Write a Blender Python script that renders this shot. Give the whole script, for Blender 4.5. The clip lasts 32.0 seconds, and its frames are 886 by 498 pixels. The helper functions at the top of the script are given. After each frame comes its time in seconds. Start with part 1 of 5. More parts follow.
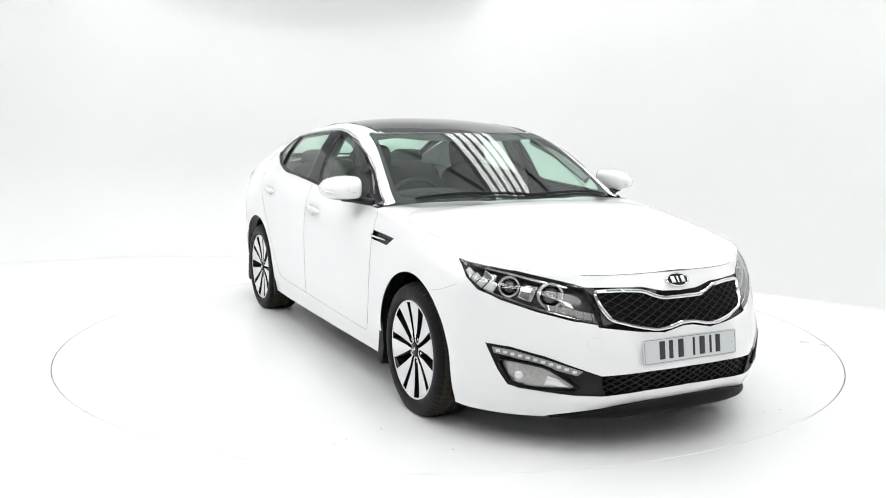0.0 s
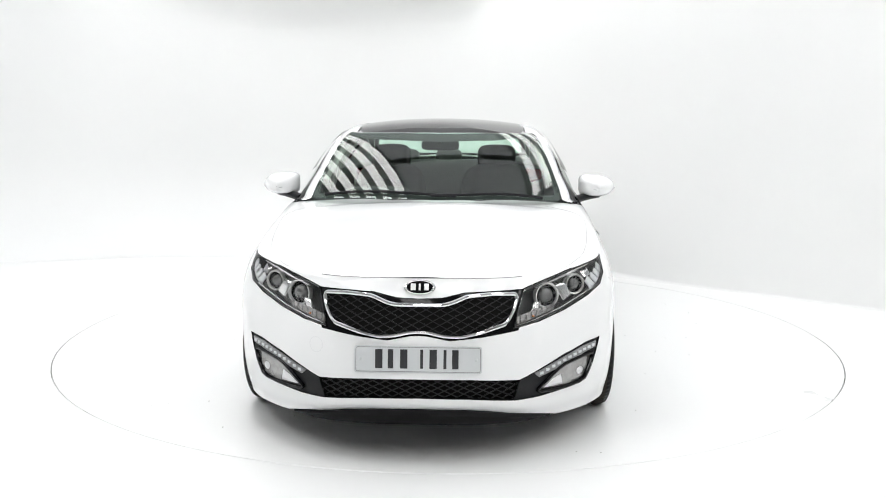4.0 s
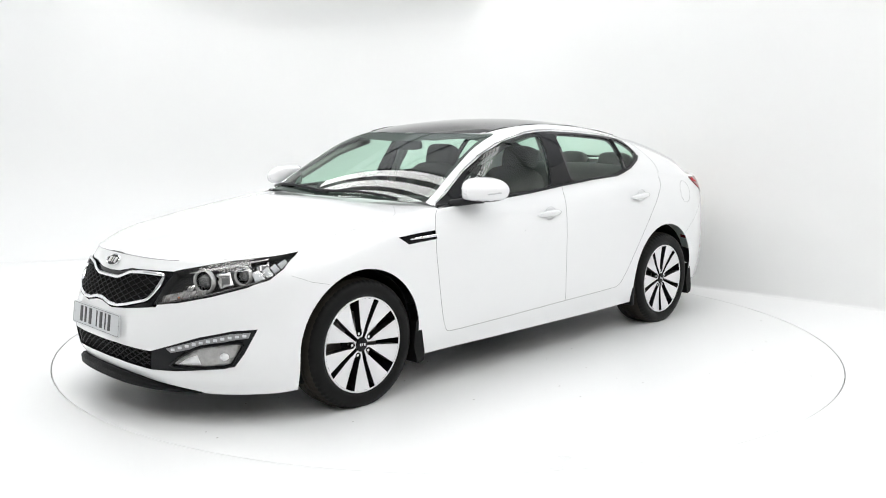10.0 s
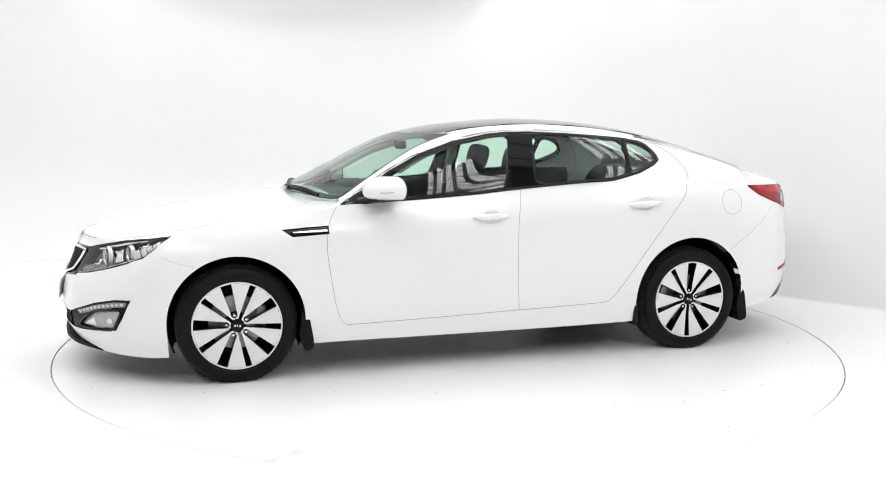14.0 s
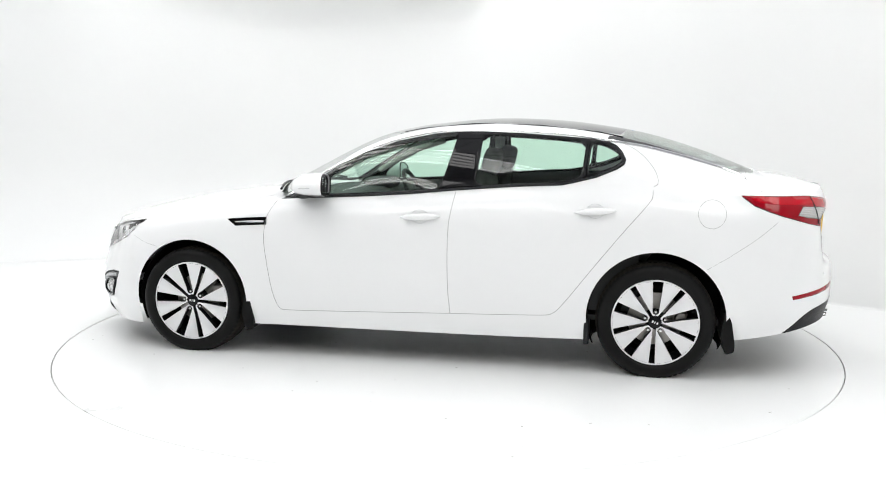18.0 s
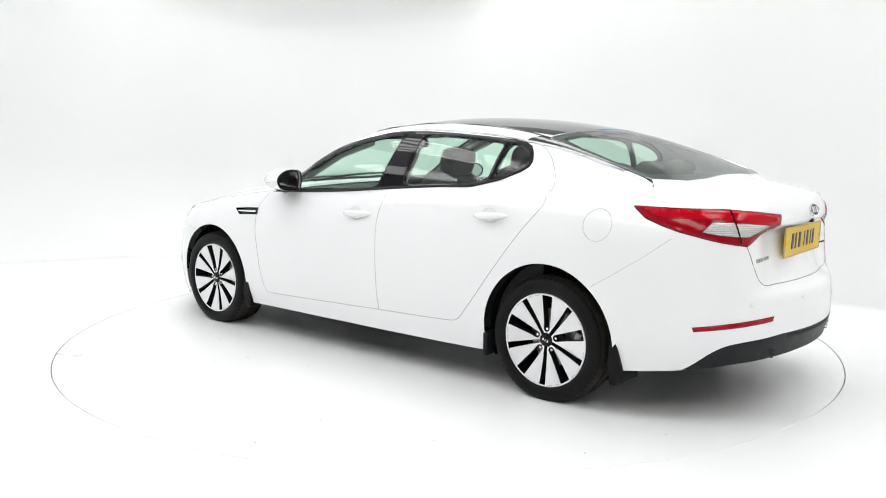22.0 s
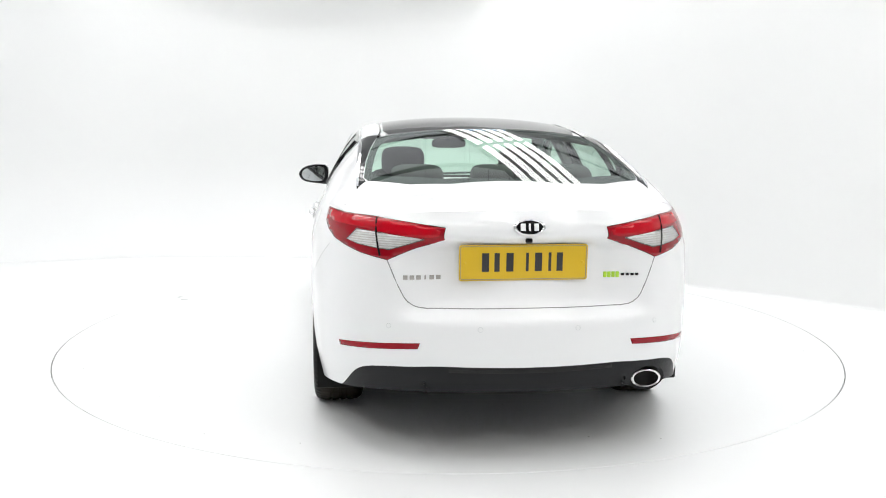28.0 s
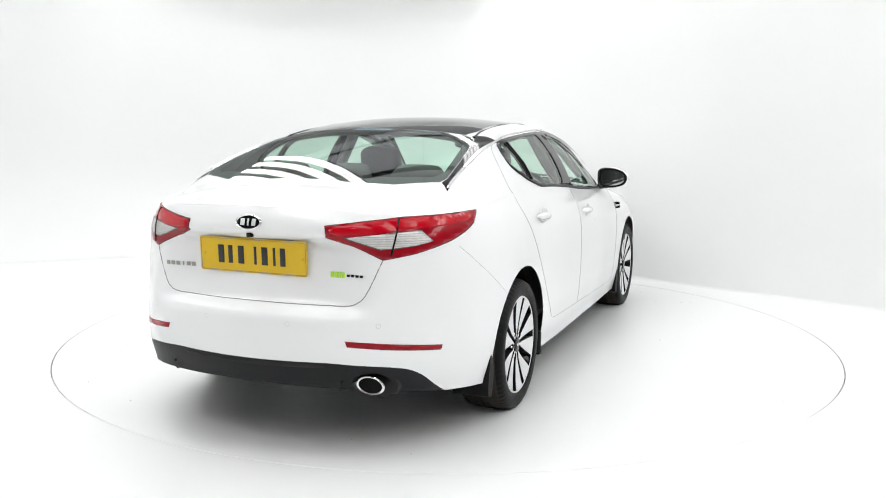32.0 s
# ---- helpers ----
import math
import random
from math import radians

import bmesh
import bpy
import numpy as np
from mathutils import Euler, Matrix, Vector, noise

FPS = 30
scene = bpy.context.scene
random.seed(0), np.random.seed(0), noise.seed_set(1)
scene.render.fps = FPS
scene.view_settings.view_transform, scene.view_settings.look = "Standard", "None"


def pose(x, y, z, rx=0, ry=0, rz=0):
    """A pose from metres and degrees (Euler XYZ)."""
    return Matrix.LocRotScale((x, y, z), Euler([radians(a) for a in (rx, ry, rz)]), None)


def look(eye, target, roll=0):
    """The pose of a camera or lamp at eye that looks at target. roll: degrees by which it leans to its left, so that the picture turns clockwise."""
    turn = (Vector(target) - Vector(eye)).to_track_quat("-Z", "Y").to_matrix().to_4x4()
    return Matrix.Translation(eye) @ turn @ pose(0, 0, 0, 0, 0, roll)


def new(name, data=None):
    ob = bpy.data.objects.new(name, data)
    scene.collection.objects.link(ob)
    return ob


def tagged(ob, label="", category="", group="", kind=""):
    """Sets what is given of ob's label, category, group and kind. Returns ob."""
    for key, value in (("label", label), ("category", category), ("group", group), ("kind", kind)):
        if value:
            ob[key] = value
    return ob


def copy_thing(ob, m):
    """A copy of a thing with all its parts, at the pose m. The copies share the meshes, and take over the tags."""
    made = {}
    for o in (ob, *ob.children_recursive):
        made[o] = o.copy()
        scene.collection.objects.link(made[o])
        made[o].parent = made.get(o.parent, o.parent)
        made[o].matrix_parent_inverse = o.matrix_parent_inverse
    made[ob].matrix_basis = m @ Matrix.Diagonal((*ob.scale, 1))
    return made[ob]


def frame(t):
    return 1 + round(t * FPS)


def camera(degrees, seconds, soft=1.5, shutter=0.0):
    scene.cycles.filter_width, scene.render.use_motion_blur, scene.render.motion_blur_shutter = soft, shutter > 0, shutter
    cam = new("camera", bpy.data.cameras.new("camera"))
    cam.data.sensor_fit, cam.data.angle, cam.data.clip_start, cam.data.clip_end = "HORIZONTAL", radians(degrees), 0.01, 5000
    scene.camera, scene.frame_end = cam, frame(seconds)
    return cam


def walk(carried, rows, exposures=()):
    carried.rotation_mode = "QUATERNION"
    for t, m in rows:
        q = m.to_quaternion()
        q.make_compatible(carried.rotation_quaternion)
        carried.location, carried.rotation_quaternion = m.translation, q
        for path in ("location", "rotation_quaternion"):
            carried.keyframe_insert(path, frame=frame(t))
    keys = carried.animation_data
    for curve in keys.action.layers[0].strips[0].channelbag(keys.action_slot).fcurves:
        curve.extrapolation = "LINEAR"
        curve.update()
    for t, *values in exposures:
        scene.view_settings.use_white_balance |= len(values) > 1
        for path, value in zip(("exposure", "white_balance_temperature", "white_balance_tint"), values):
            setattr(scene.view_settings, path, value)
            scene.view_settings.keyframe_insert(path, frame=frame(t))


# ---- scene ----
from mathutils.bvhtree import BVHTree
from mathutils.interpolate import poly_3d_calc

# camera on a tripod in front of the turntable
cam = camera(53.72, 32.0, 1.0)
_yaw, _pitch = radians(0.32), radians(-8.05)
EYE = Vector((0, -5.868, 1.399))
AIM = EYE + Vector((-math.sin(_yaw) * math.cos(_pitch), math.cos(_yaw) * math.cos(_pitch), math.sin(_pitch)))
walk(cam, [(0.0, look(EYE, AIM, 0.31)), (32.0, look(EYE, AIM, 0.31))], exposures=[(0.0, 0.0), (32.0, 0.0)])

# world: added fill light that comes through the translucent roof sheets
world = bpy.data.worlds.new("studio_air")
world.use_nodes = True
world.node_tree.nodes["Background"].inputs[0].default_value = (.9, .95, 1, 1)
world.node_tree.nodes["Background"].inputs[1].default_value = 1.7
scene.world = world
TUBE_GLOW = 7.6

# ---- materials ----


def material(name, base=(.8, .8, .8), rough=.5, metal=0.0, vary=0.0, scale=8.0, bump=0.0, coat=0.0, spec=.5, emit=None, power=0.0, fine=0.0):
    m = bpy.data.materials.new(name)
    m.use_nodes = True
    nt = m.node_tree
    b = nt.nodes["Principled BSDF"]
    b.inputs["Base Color"].default_value = (*base, 1)
    b.inputs["Roughness"].default_value = rough
    b.inputs["Metallic"].default_value = metal
    b.inputs["Coat Weight"].default_value = coat
    b.inputs["Coat Roughness"].default_value = .03
    b.inputs["Specular IOR Level"].default_value = spec
    if emit:
        b.inputs["Emission Color"].default_value = (*emit, 1)
        b.inputs["Emission Strength"].default_value = power
    if vary or bump:
        co = nt.nodes.new("ShaderNodeTexCoord")
        n1, n2 = nt.nodes.new("ShaderNodeTexNoise"), nt.nodes.new("ShaderNodeTexNoise")
        n1.inputs["Scale"].default_value, n2.inputs["Scale"].default_value = scale, scale * 14
        n1.inputs["Detail"].default_value = n2.inputs["Detail"].default_value = 5
        mix = nt.nodes.new("ShaderNodeMix")
        mix.data_type = "RGBA"
        mix.inputs["A"].default_value = (*[c * (1 - vary) for c in base], 1)
        mix.inputs["B"].default_value = (*[min(1, c * (1 + vary)) for c in base], 1)
        add = nt.nodes.new("ShaderNodeMath")
        add.operation = "MULTIPLY_ADD"
        add.inputs[1].default_value = .4
        for n in (n1, n2):
            nt.links.new(co.outputs["Object"], n.inputs["Vector"])
        nt.links.new(n2.outputs["Fac"], add.inputs[0])
        half = nt.nodes.new("ShaderNodeMath")
        half.operation = "MULTIPLY"
        half.inputs[1].default_value = .6
        nt.links.new(n1.outputs["Fac"], half.inputs[0])
        nt.links.new(half.outputs[0], add.inputs[2])
        nt.links.new(add.outputs[0], mix.inputs["Factor"])
        nt.links.new(mix.outputs["Result"], b.inputs["Base Color"])
        rr = nt.nodes.new("ShaderNodeMapRange")
        rr.inputs["To Min"].default_value, rr.inputs["To Max"].default_value = rough * .8, min(1, rough * 1.2)
        nt.links.new(n1.outputs["Fac"], rr.inputs["Value"])
        nt.links.new(rr.outputs[0], b.inputs["Roughness"])
        if bump:
            bp = nt.nodes.new("ShaderNodeBump")
            bp.inputs["Strength"].default_value, bp.inputs["Distance"].default_value = bump, .002
            nt.links.new(n2.outputs["Fac"], bp.inputs["Height"])
            nt.links.new(bp.outputs["Normal"], b.inputs["Normal"])
    return m


def glass(name, tint, f0=.07, rough=0.0):
    """A thin pane: tinted see-through, with a sheen that grows towards grazing view."""
    m = bpy.data.materials.new(name)
    m.use_nodes = True
    nt = m.node_tree
    nt.nodes.clear()
    out, mix = nt.nodes.new("ShaderNodeOutputMaterial"), nt.nodes.new("ShaderNodeMixShader")
    tr, gl, lw = nt.nodes.new("ShaderNodeBsdfTransparent"), nt.nodes.new("ShaderNodeBsdfGlossy"), nt.nodes.new("ShaderNodeLayerWeight")
    pw, ma = nt.nodes.new("ShaderNodeMath"), nt.nodes.new("ShaderNodeMath")
    pw.operation, ma.operation = "POWER", "MULTIPLY_ADD"
    pw.inputs[1].default_value = 5
    ma.inputs[1].default_value, ma.inputs[2].default_value = 1 - f0, f0
    lw.inputs["Blend"].default_value = .5
    tr.inputs["Color"].default_value = (*tint, 1)
    gl.inputs["Roughness"].default_value = rough
    nt.links.new(lw.outputs["Facing"], pw.inputs[0])
    nt.links.new(pw.outputs[0], ma.inputs[0])
    nt.links.new(ma.outputs[0], mix.inputs[0])
    nt.links.new(tr.outputs[0], mix.inputs[1])
    nt.links.new(gl.outputs[0], mix.inputs[2])
    nt.links.new(mix.outputs[0], out.inputs[0])
    return m


def lit(name, colour, power):
    m = bpy.data.materials.new(name)
    m.use_nodes = True
    nt = m.node_tree
    nt.nodes.clear()
    out, em = nt.nodes.new("ShaderNodeOutputMaterial"), nt.nodes.new("ShaderNodeEmission")
    em.inputs[0].default_value, em.inputs[1].default_value = (*colour, 1), power
    nt.links.new(em.outputs[0], out.inputs[0])
    return m


PAINT = material("white_car_paint", (.87, .875, .88), .24, 0, .012, 3, 0, .6)
CHROME = material("chrome", (.82, .82, .83), .07, 1, .03, 20)
SATIN = material("satin_silver", (.80, .80, .81), .34, .30, .03, 30)
GLOSS = material("gloss_black", (.004, .004, .005), .06, 0, .2, 10, 0, 0, .25)
PLASTIC = material("dark_grey_plastic", (.010, .0105, .012), .45, 0, .15, 40, .25, 0, .22)
RUBBER = material("tyre_rubber", (.0045, .0045, .0045), .5, 0, .3, 25, .3, 0, .16)
DUSTY = material("dusty_tread_rubber", (.036, .032, .027), .85, 0, .5, 30, .5, 0, .1)
LINER = material("wheel_arch_felt", (.005, .005, .005), .9, 0, .3, 40, .4, 0, .1)
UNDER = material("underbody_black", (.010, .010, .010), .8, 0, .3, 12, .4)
IRON = material("brake_disc_steel", (.42, .40, .38), .35, .9, .2, 40)
GLASS = glass("green_tinted_glass", (.76, .92, .83), .058)
SMOKE = glass("smoked_acrylic", (.26, .27, .26), .06)
ROOFGLASS = material("black_roof_glass", (.004, .004, .005), .03, 0, .1, 4, 0, .0, .4)
LENS = glass("clear_lamp_lens", (.93, .93, .93), .06)
RED = material("red_lamp_plastic", (.47, .001, .010), .08, 0, .2, 60, 0, .0, .32)
DARKRED = material("dark_red_lamp_plastic", (.29, .001, .008), .08, 0, .2, 60, 0, .0, .32)
CLEAR = material("clear_ribbed_lamp", (.72, .71, .70), .2, .15, .45, 60, .5, .4)
AMBER = material("amber_bulb", (.55, .22, .10), .25, 0, .1, 40)
LAMPGREY = material("lamp_housing_grey", (.05, .0505, .052), .3, .15, .03, 30)
BULB = material("pale_lamp_glass", (.70, .71, .72), .06, .2, .05, 20, 0, 1)
PALE = material("pale_frosted_lamp", (.66, .68, .70), .35, 0, .04, 40, 0, .3)
RINGS = material("bright_projector_ring", (.80, .80, .79), .22, .6, .05, 40)
LIPBLACK = material("black_lip_plastic", (.006, .006, .0065), .55, 0, .2, 40, .25, 0, .12)
STRIPGREY = material("grey_lamp_strip", (.26, .263, .27), .3, .1, .05, 40)
FOGGLASS = material("clear_fog_lamp_bowl", (.42, .415, .41), .16, .5, .5, 50, .8, .4)
PLATEWHITE = material("white_reflective_plate", (.62, .64, .65), .35, 0, .03, 60)
PLATEYELLOW = material("yellow_reflective_plate", (.70, .455, .012), .35, 0, .03, 60)
INK = material("black_plate_ink", (.025, .025, .028), .4, 0, .1, 50)
SEAT = material("dark_seat_leather", (.055, .055, .052), .85, 0, .2, 60, .4)
TRIM = material("black_cabin_trim", (.03, .031, .032), .6, 0, .15, 40, .2)
HEADLINE = material("pale_headlining", (.42, .42, .40), .9, 0, .06, 50, .3)
GREEN = material("lime_green_badge", (.45, .72, .06), .3, 0, .05, 60)
BLUE = material("blue_sticker", (.16, .38, .70), .4, 0, .1, 60)
FLOORW = material("white_floor_paint", (.85, .855, .85), .36, 0, .015, 1.5, .05)
TABLEW = material("white_turntable_paint", (.865, .87, .865), .30, 0, .02, 1.8, .05)
WALLW = material("white_wall_paint", (.83, .835, .83), .5, 0, .012, 1.2, .05)
GAP = material("turntable_gap_shade_grey", (.18, .175, .17), .6, .2, .2, 30)
SCUFF = material("grey_floor_scuff", (.55, .54, .52), .6, 0, .1, 40)
ROOFSHEET = material("translucent_roof_sheet", (.6, .61, .6), .6, 0, .06, .8, .05)
_nt = ROOFSHEET.node_tree
_tl, _mx = _nt.nodes.new("ShaderNodeBsdfTranslucent"), _nt.nodes.new("ShaderNodeMixShader")
_tl.inputs[0].default_value, _mx.inputs[0].default_value = (.88, .86, .85, 1), .7
_nt.links.new(_nt.nodes["Principled BSDF"].outputs[0], _mx.inputs[1])
_nt.links.new(_tl.outputs[0], _mx.inputs[2])
_nt.links.new(_mx.outputs[0], _nt.nodes["Material Output"].inputs[0])
# grey of the roof part added to dim reflections from the camera side
DIMROOF = material("grey_dimming_roof", (.50, .50, .50), .7, 0, .08, .8, .05)
PROJECTOR = material("dark_clear_lens", (.15, .152, .155), .03, .5, .05, 20, 0, 1)
PRINT = material("black_glass_print", (.008, .008, .009), .6, 0, .1, 20)
WHEELBLACK = material("black_wheel_paint", (.004, .004, .004), .35, 0, .2, 30, 0, 0, .3)
# grey of plate borders and of bars that imitate shade in panel gaps
LINEGREY = material("dark_gap_and_border_line", (.24, .24, .24), .7, 0, .2, 30)
COVEREDGE = material("pale_grey_edge", (.60, .61, .62), .5, 0, .05, 30)
MESHBLACK = material("black_grille_bars", (.012, .012, .013), .42, 0, .2, 30, 0, 0, .22)
TUBE = lit("fluorescent_tube", (1, .995, .985), TUBE_GLOW)
# added walls out of view, pale so that they bounce fill light
FILLWALL = material("pale_fill_wall", (.62, .62, .61), .7, 0, .08, .8, .05)
STEEL = material("painted_roof_steel", (.10, .10, .10), .6, .2, .1, 6)

# ---- mesh helpers ----


def part(name, bm, mat, parent=None, label="", flat=False, sharp=40):
    me = bpy.data.meshes.new(name)
    bm.normal_update()
    if not flat:
        for f in bm.faces:
            f.smooth = True
        lim = radians(sharp)
        for e in bm.edges:
            if len(e.link_faces) == 2 and e.calc_face_angle(0) > lim:
                e.smooth = False
    bm.to_mesh(me)
    bm.free()
    for m in mat if isinstance(mat, (list, tuple)) else [mat]:
        me.materials.append(m)
    ob = new(name, me)
    if parent:
        ob.parent = parent
    if label:
        tagged(ob, label)
    return ob


def solid(ob, t, offset=-1.0):
    md = ob.modifiers.new("thickness", "SOLIDIFY")
    md.thickness, md.offset = t, offset
    return ob


def empty(name, label, category, group="", kind=""):
    return tagged(new(name), label, category, group, kind)


def grid_bm(g, close=False):
    bm = bmesh.new()
    v = [[bm.verts.new(p) for p in row] for row in g]
    for i in range(len(v) - 1):
        for j in range(len(v[0]) - 1):
            bm.faces.new((v[i][j], v[i + 1][j], v[i + 1][j + 1], v[i][j + 1]))
        if close:
            bm.faces.new((v[i][-1], v[i + 1][-1], v[i + 1][0], v[i][0]))
    return bm


def outward(bm, centre):
    bm.normal_update()
    n = sum((f.normal.dot(f.calc_center_median() - centre(f.calc_center_median())) > 0) * 2 - 1 for f in bm.faces)
    if n < 0:
        bmesh.ops.reverse_faces(bm, faces=bm.faces)
    bm.normal_update()
    return bm


def box(bm, c, s, bevel=0.0, m=None):
    r = bmesh.ops.create_cube(bm, size=1)
    vs = r["verts"]
    for v in vs:
        v.co = Vector((v.co.x * s[0], v.co.y * s[1], v.co.z * s[2]))
    if bevel:
        es = {e for v in vs for e in v.link_edges}
        r = bmesh.ops.bevel(bm, geom=list(es), offset=bevel, segments=3, profile=.5, affect="EDGES")
        vs = list({v for f in r["faces"] for v in f.verts} | {v for v in vs if v.is_valid})
    mm = Matrix.Translation(c) @ (m or Matrix())
    for v in vs:
        v.co = mm @ v.co
    return bm


def lathe(bm, prof, segs, axis="y", a0=0.0, wob=None):
    """Turn (radius, along) rows about an axis."""
    rings = []
    for i in range(segs):
        a = a0 + 2 * math.pi * i / segs
        row = []
        for k, (r, h) in enumerate(prof):
            rr = r + (wob(i, k) if wob else 0)
            c, s = rr * math.cos(a), rr * math.sin(a)
            row.append(bm.verts.new({"y": (c, h, s), "x": (h, c, s), "z": (c, s, h)}[axis]))
        rings.append(row)
    for i in range(segs):
        p, q = rings[i], rings[(i + 1) % segs]
        for k in range(len(prof) - 1):
            bm.faces.new((p[k], p[k + 1], q[k + 1], q[k]))
    return bm


def tube(bm, pts, r, sides=8, flat=1.0, cap=True):
    """A round bar along points; r a number or one radius a point."""
    pts = [Vector(p) for p in pts]
    rings, prev = [], None
    for i, p in enumerate(pts):
        d = (pts[min(i + 1, len(pts) - 1)] - pts[max(i - 1, 0)]).normalized()
        up = Vector((0, 0, 1)) if abs(d.z) < .9 else Vector((1, 0, 0))
        a = d.cross(up).normalized()
        b = a.cross(d)
        rr = r[i] if isinstance(r, (list, tuple)) else r
        rings.append([bm.verts.new(p + a * rr * math.cos(2 * math.pi * k / sides) + b * rr * flat * math.sin(2 * math.pi * k / sides)) for k in range(sides)])
    for p, q in zip(rings, rings[1:]):
        for k in range(sides):
            bm.faces.new((p[k], p[(k + 1) % sides], q[(k + 1) % sides], q[k]))
    if cap:
        bm.faces.new(rings[0][::-1])
        bm.faces.new(rings[-1])
    return bm


def prism(bm, poly, place, depth):
    """Extrude a flat polygon; place maps (a, b, d) to space."""
    lo, hi = [bm.verts.new(place(a, b, 0)) for a, b in poly], [bm.verts.new(place(a, b, depth)) for a, b in poly]
    n = len(poly)
    bm.faces.new(hi)
    bm.faces.new(lo[::-1])
    for i in range(n):
        bm.faces.new((lo[i], lo[(i + 1) % n], hi[(i + 1) % n], hi[i]))
    bmesh.ops.recalc_face_normals(bm, faces=bm.faces)
    return bm


def rounded(pts, r=.01, n=4):
    """Round a polygon's corners."""
    out = []
    k = len(pts)
    for i in range(k):
        p, a, b = Vector(pts[i]), Vector(pts[i - 1]), Vector(pts[(i + 1) % k])
        ra, rb = min(r, (a - p).length * .45), min(r, (b - p).length * .45)
        s, e = p + (a - p).normalized() * ra, p + (b - p).normalized() * rb
        for j in range(n + 1):
            t = j / n
            out.append(tuple(s * (1 - t) ** 2 + p * 2 * t * (1 - t) + e * t * t))
    return out


def around(cx, cy, rx, ry, n=32, a0=0.0):
    return [(cx + rx * math.cos(a0 + 2 * math.pi * i / n), cy + ry * math.sin(a0 + 2 * math.pi * i / n)) for i in range(n)]


# ---- cutting panels out of a skin ----
def view_axes(phi):
    """Axes across and up of the view along the level direction phi (90: the left side), or from above."""
    if phi == "top":
        return Vector((1, 0, 0)), Vector((0, 1, 0)), Vector((0, 0, 1))
    a = radians(phi)
    return Vector((-math.sin(a), math.cos(a), 0)), Vector((0, 0, 1)), Vector((math.cos(a), math.sin(a), 0))


def flatten(pts, phi):
    u, v, _ = view_axes(phi)
    return [(Vector(p).dot(u), Vector(p).dot(v)) for p in pts]


def inside(p, poly):
    x, y = p
    hit = False
    for (x0, y0), (x1, y1) in zip(poly, poly[1:] + poly[:1]):
        if (y0 > y) != (y1 > y) and x < (x1 - x0) * (y - y0) / (y1 - y0) + x0:
            hit = not hit
    return hit


def score(bm, poly, phi, facing=.05):
    """Cut bm along a polygon seen along phi; gives the faces inside."""
    u, v, d = view_axes(phi)
    bm.normal_update()
    xs, ys = [p[0] for p in poly], [p[1] for p in poly]
    lo, hi = (min(xs) - .002, min(ys) - .002), (max(xs) + .002, max(ys) + .002)

    def span(f):
        a, b = [q.co.dot(u) for q in f.verts], [q.co.dot(v) for q in f.verts]
        return min(a), max(a), min(b), max(b)
    near = set()
    for f in bm.faces:
        if f.normal.dot(d) > facing:
            s = span(f)
            if s[1] > lo[0] and s[0] < hi[0] and s[3] > lo[1] and s[2] < hi[1]:
                near.add(f)
    for p, q in zip(poly, poly[1:] + poly[:1]):
        a0, a1, b0, b1 = min(p[0], q[0]), max(p[0], q[0]), min(p[1], q[1]), max(p[1], q[1])
        pick = []
        for f in near:
            s = span(f)
            if s[1] > a0 - 1e-4 and s[0] < a1 + 1e-4 and s[3] > b0 - 1e-4 and s[2] < b1 + 1e-4:
                pick.append(f)
        if not pick:
            continue
        co = u * p[0] + v * p[1]
        no = (u * (q[0] - p[0]) + v * (q[1] - p[1])).cross(d).normalized()
        geom = list({x for f in pick for x in (*f.verts, *f.edges)}) + pick
        r = bmesh.ops.bisect_plane(bm, geom=geom, plane_co=co, plane_no=no, dist=1e-6)
        near = {f for f in near if f.is_valid} | {f for f in r["geom"] if isinstance(f, bmesh.types.BMFace)}
    bm.normal_update()
    return [f for f in near if f.is_valid and inside((f.calc_center_median().dot(u), f.calc_center_median().dot(v)), poly)]


def lift(bm, poly, phi, keep=False, facing=.05):
    """Take the piece inside the polygon out of bm (or copy it, with keep)."""
    src = bm.copy() if keep else bm
    src.faces.ensure_lookup_table()
    fs = set(score(src, poly, phi, facing))
    out = bmesh.new()
    made = {}
    for f in fs:
        vs = []
        for w in f.verts:
            if w not in made:
                made[w] = out.verts.new(w.co)
            vs.append(made[w])
        try:
            out.faces.new(vs)
        except ValueError:
            pass
    if keep:
        src.free()
    else:
        bmesh.ops.delete(bm, geom=list(fs), context="FACES")
    out.normal_update()
    return out


def push(bm, d):
    bm.normal_update()
    mv = [(v, v.normal.copy()) for v in bm.verts]
    for v, n in mv:
        v.co += n * d
    return bm


def shrink(bm, d):
    """Draw a panel's open edges back by d, which leaves a shut line."""
    bm.normal_update()
    mv = {}
    for e in bm.edges:
        if len(e.link_faces) == 1:
            f = e.link_faces[0]
            t = (e.verts[1].co - e.verts[0].co)
            if t.length < 1e-7:
                continue
            n = f.normal.cross(t).normalized()
            if n.dot(f.calc_center_median() - e.verts[0].co) < 0:
                n = -n
            for v in e.verts:
                mv.setdefault(v, []).append(n)
    for v, ns in mv.items():
        s = sum(ns, Vector())
        if s.length > .2:
            v.co += s.normalized() * d
    return bm


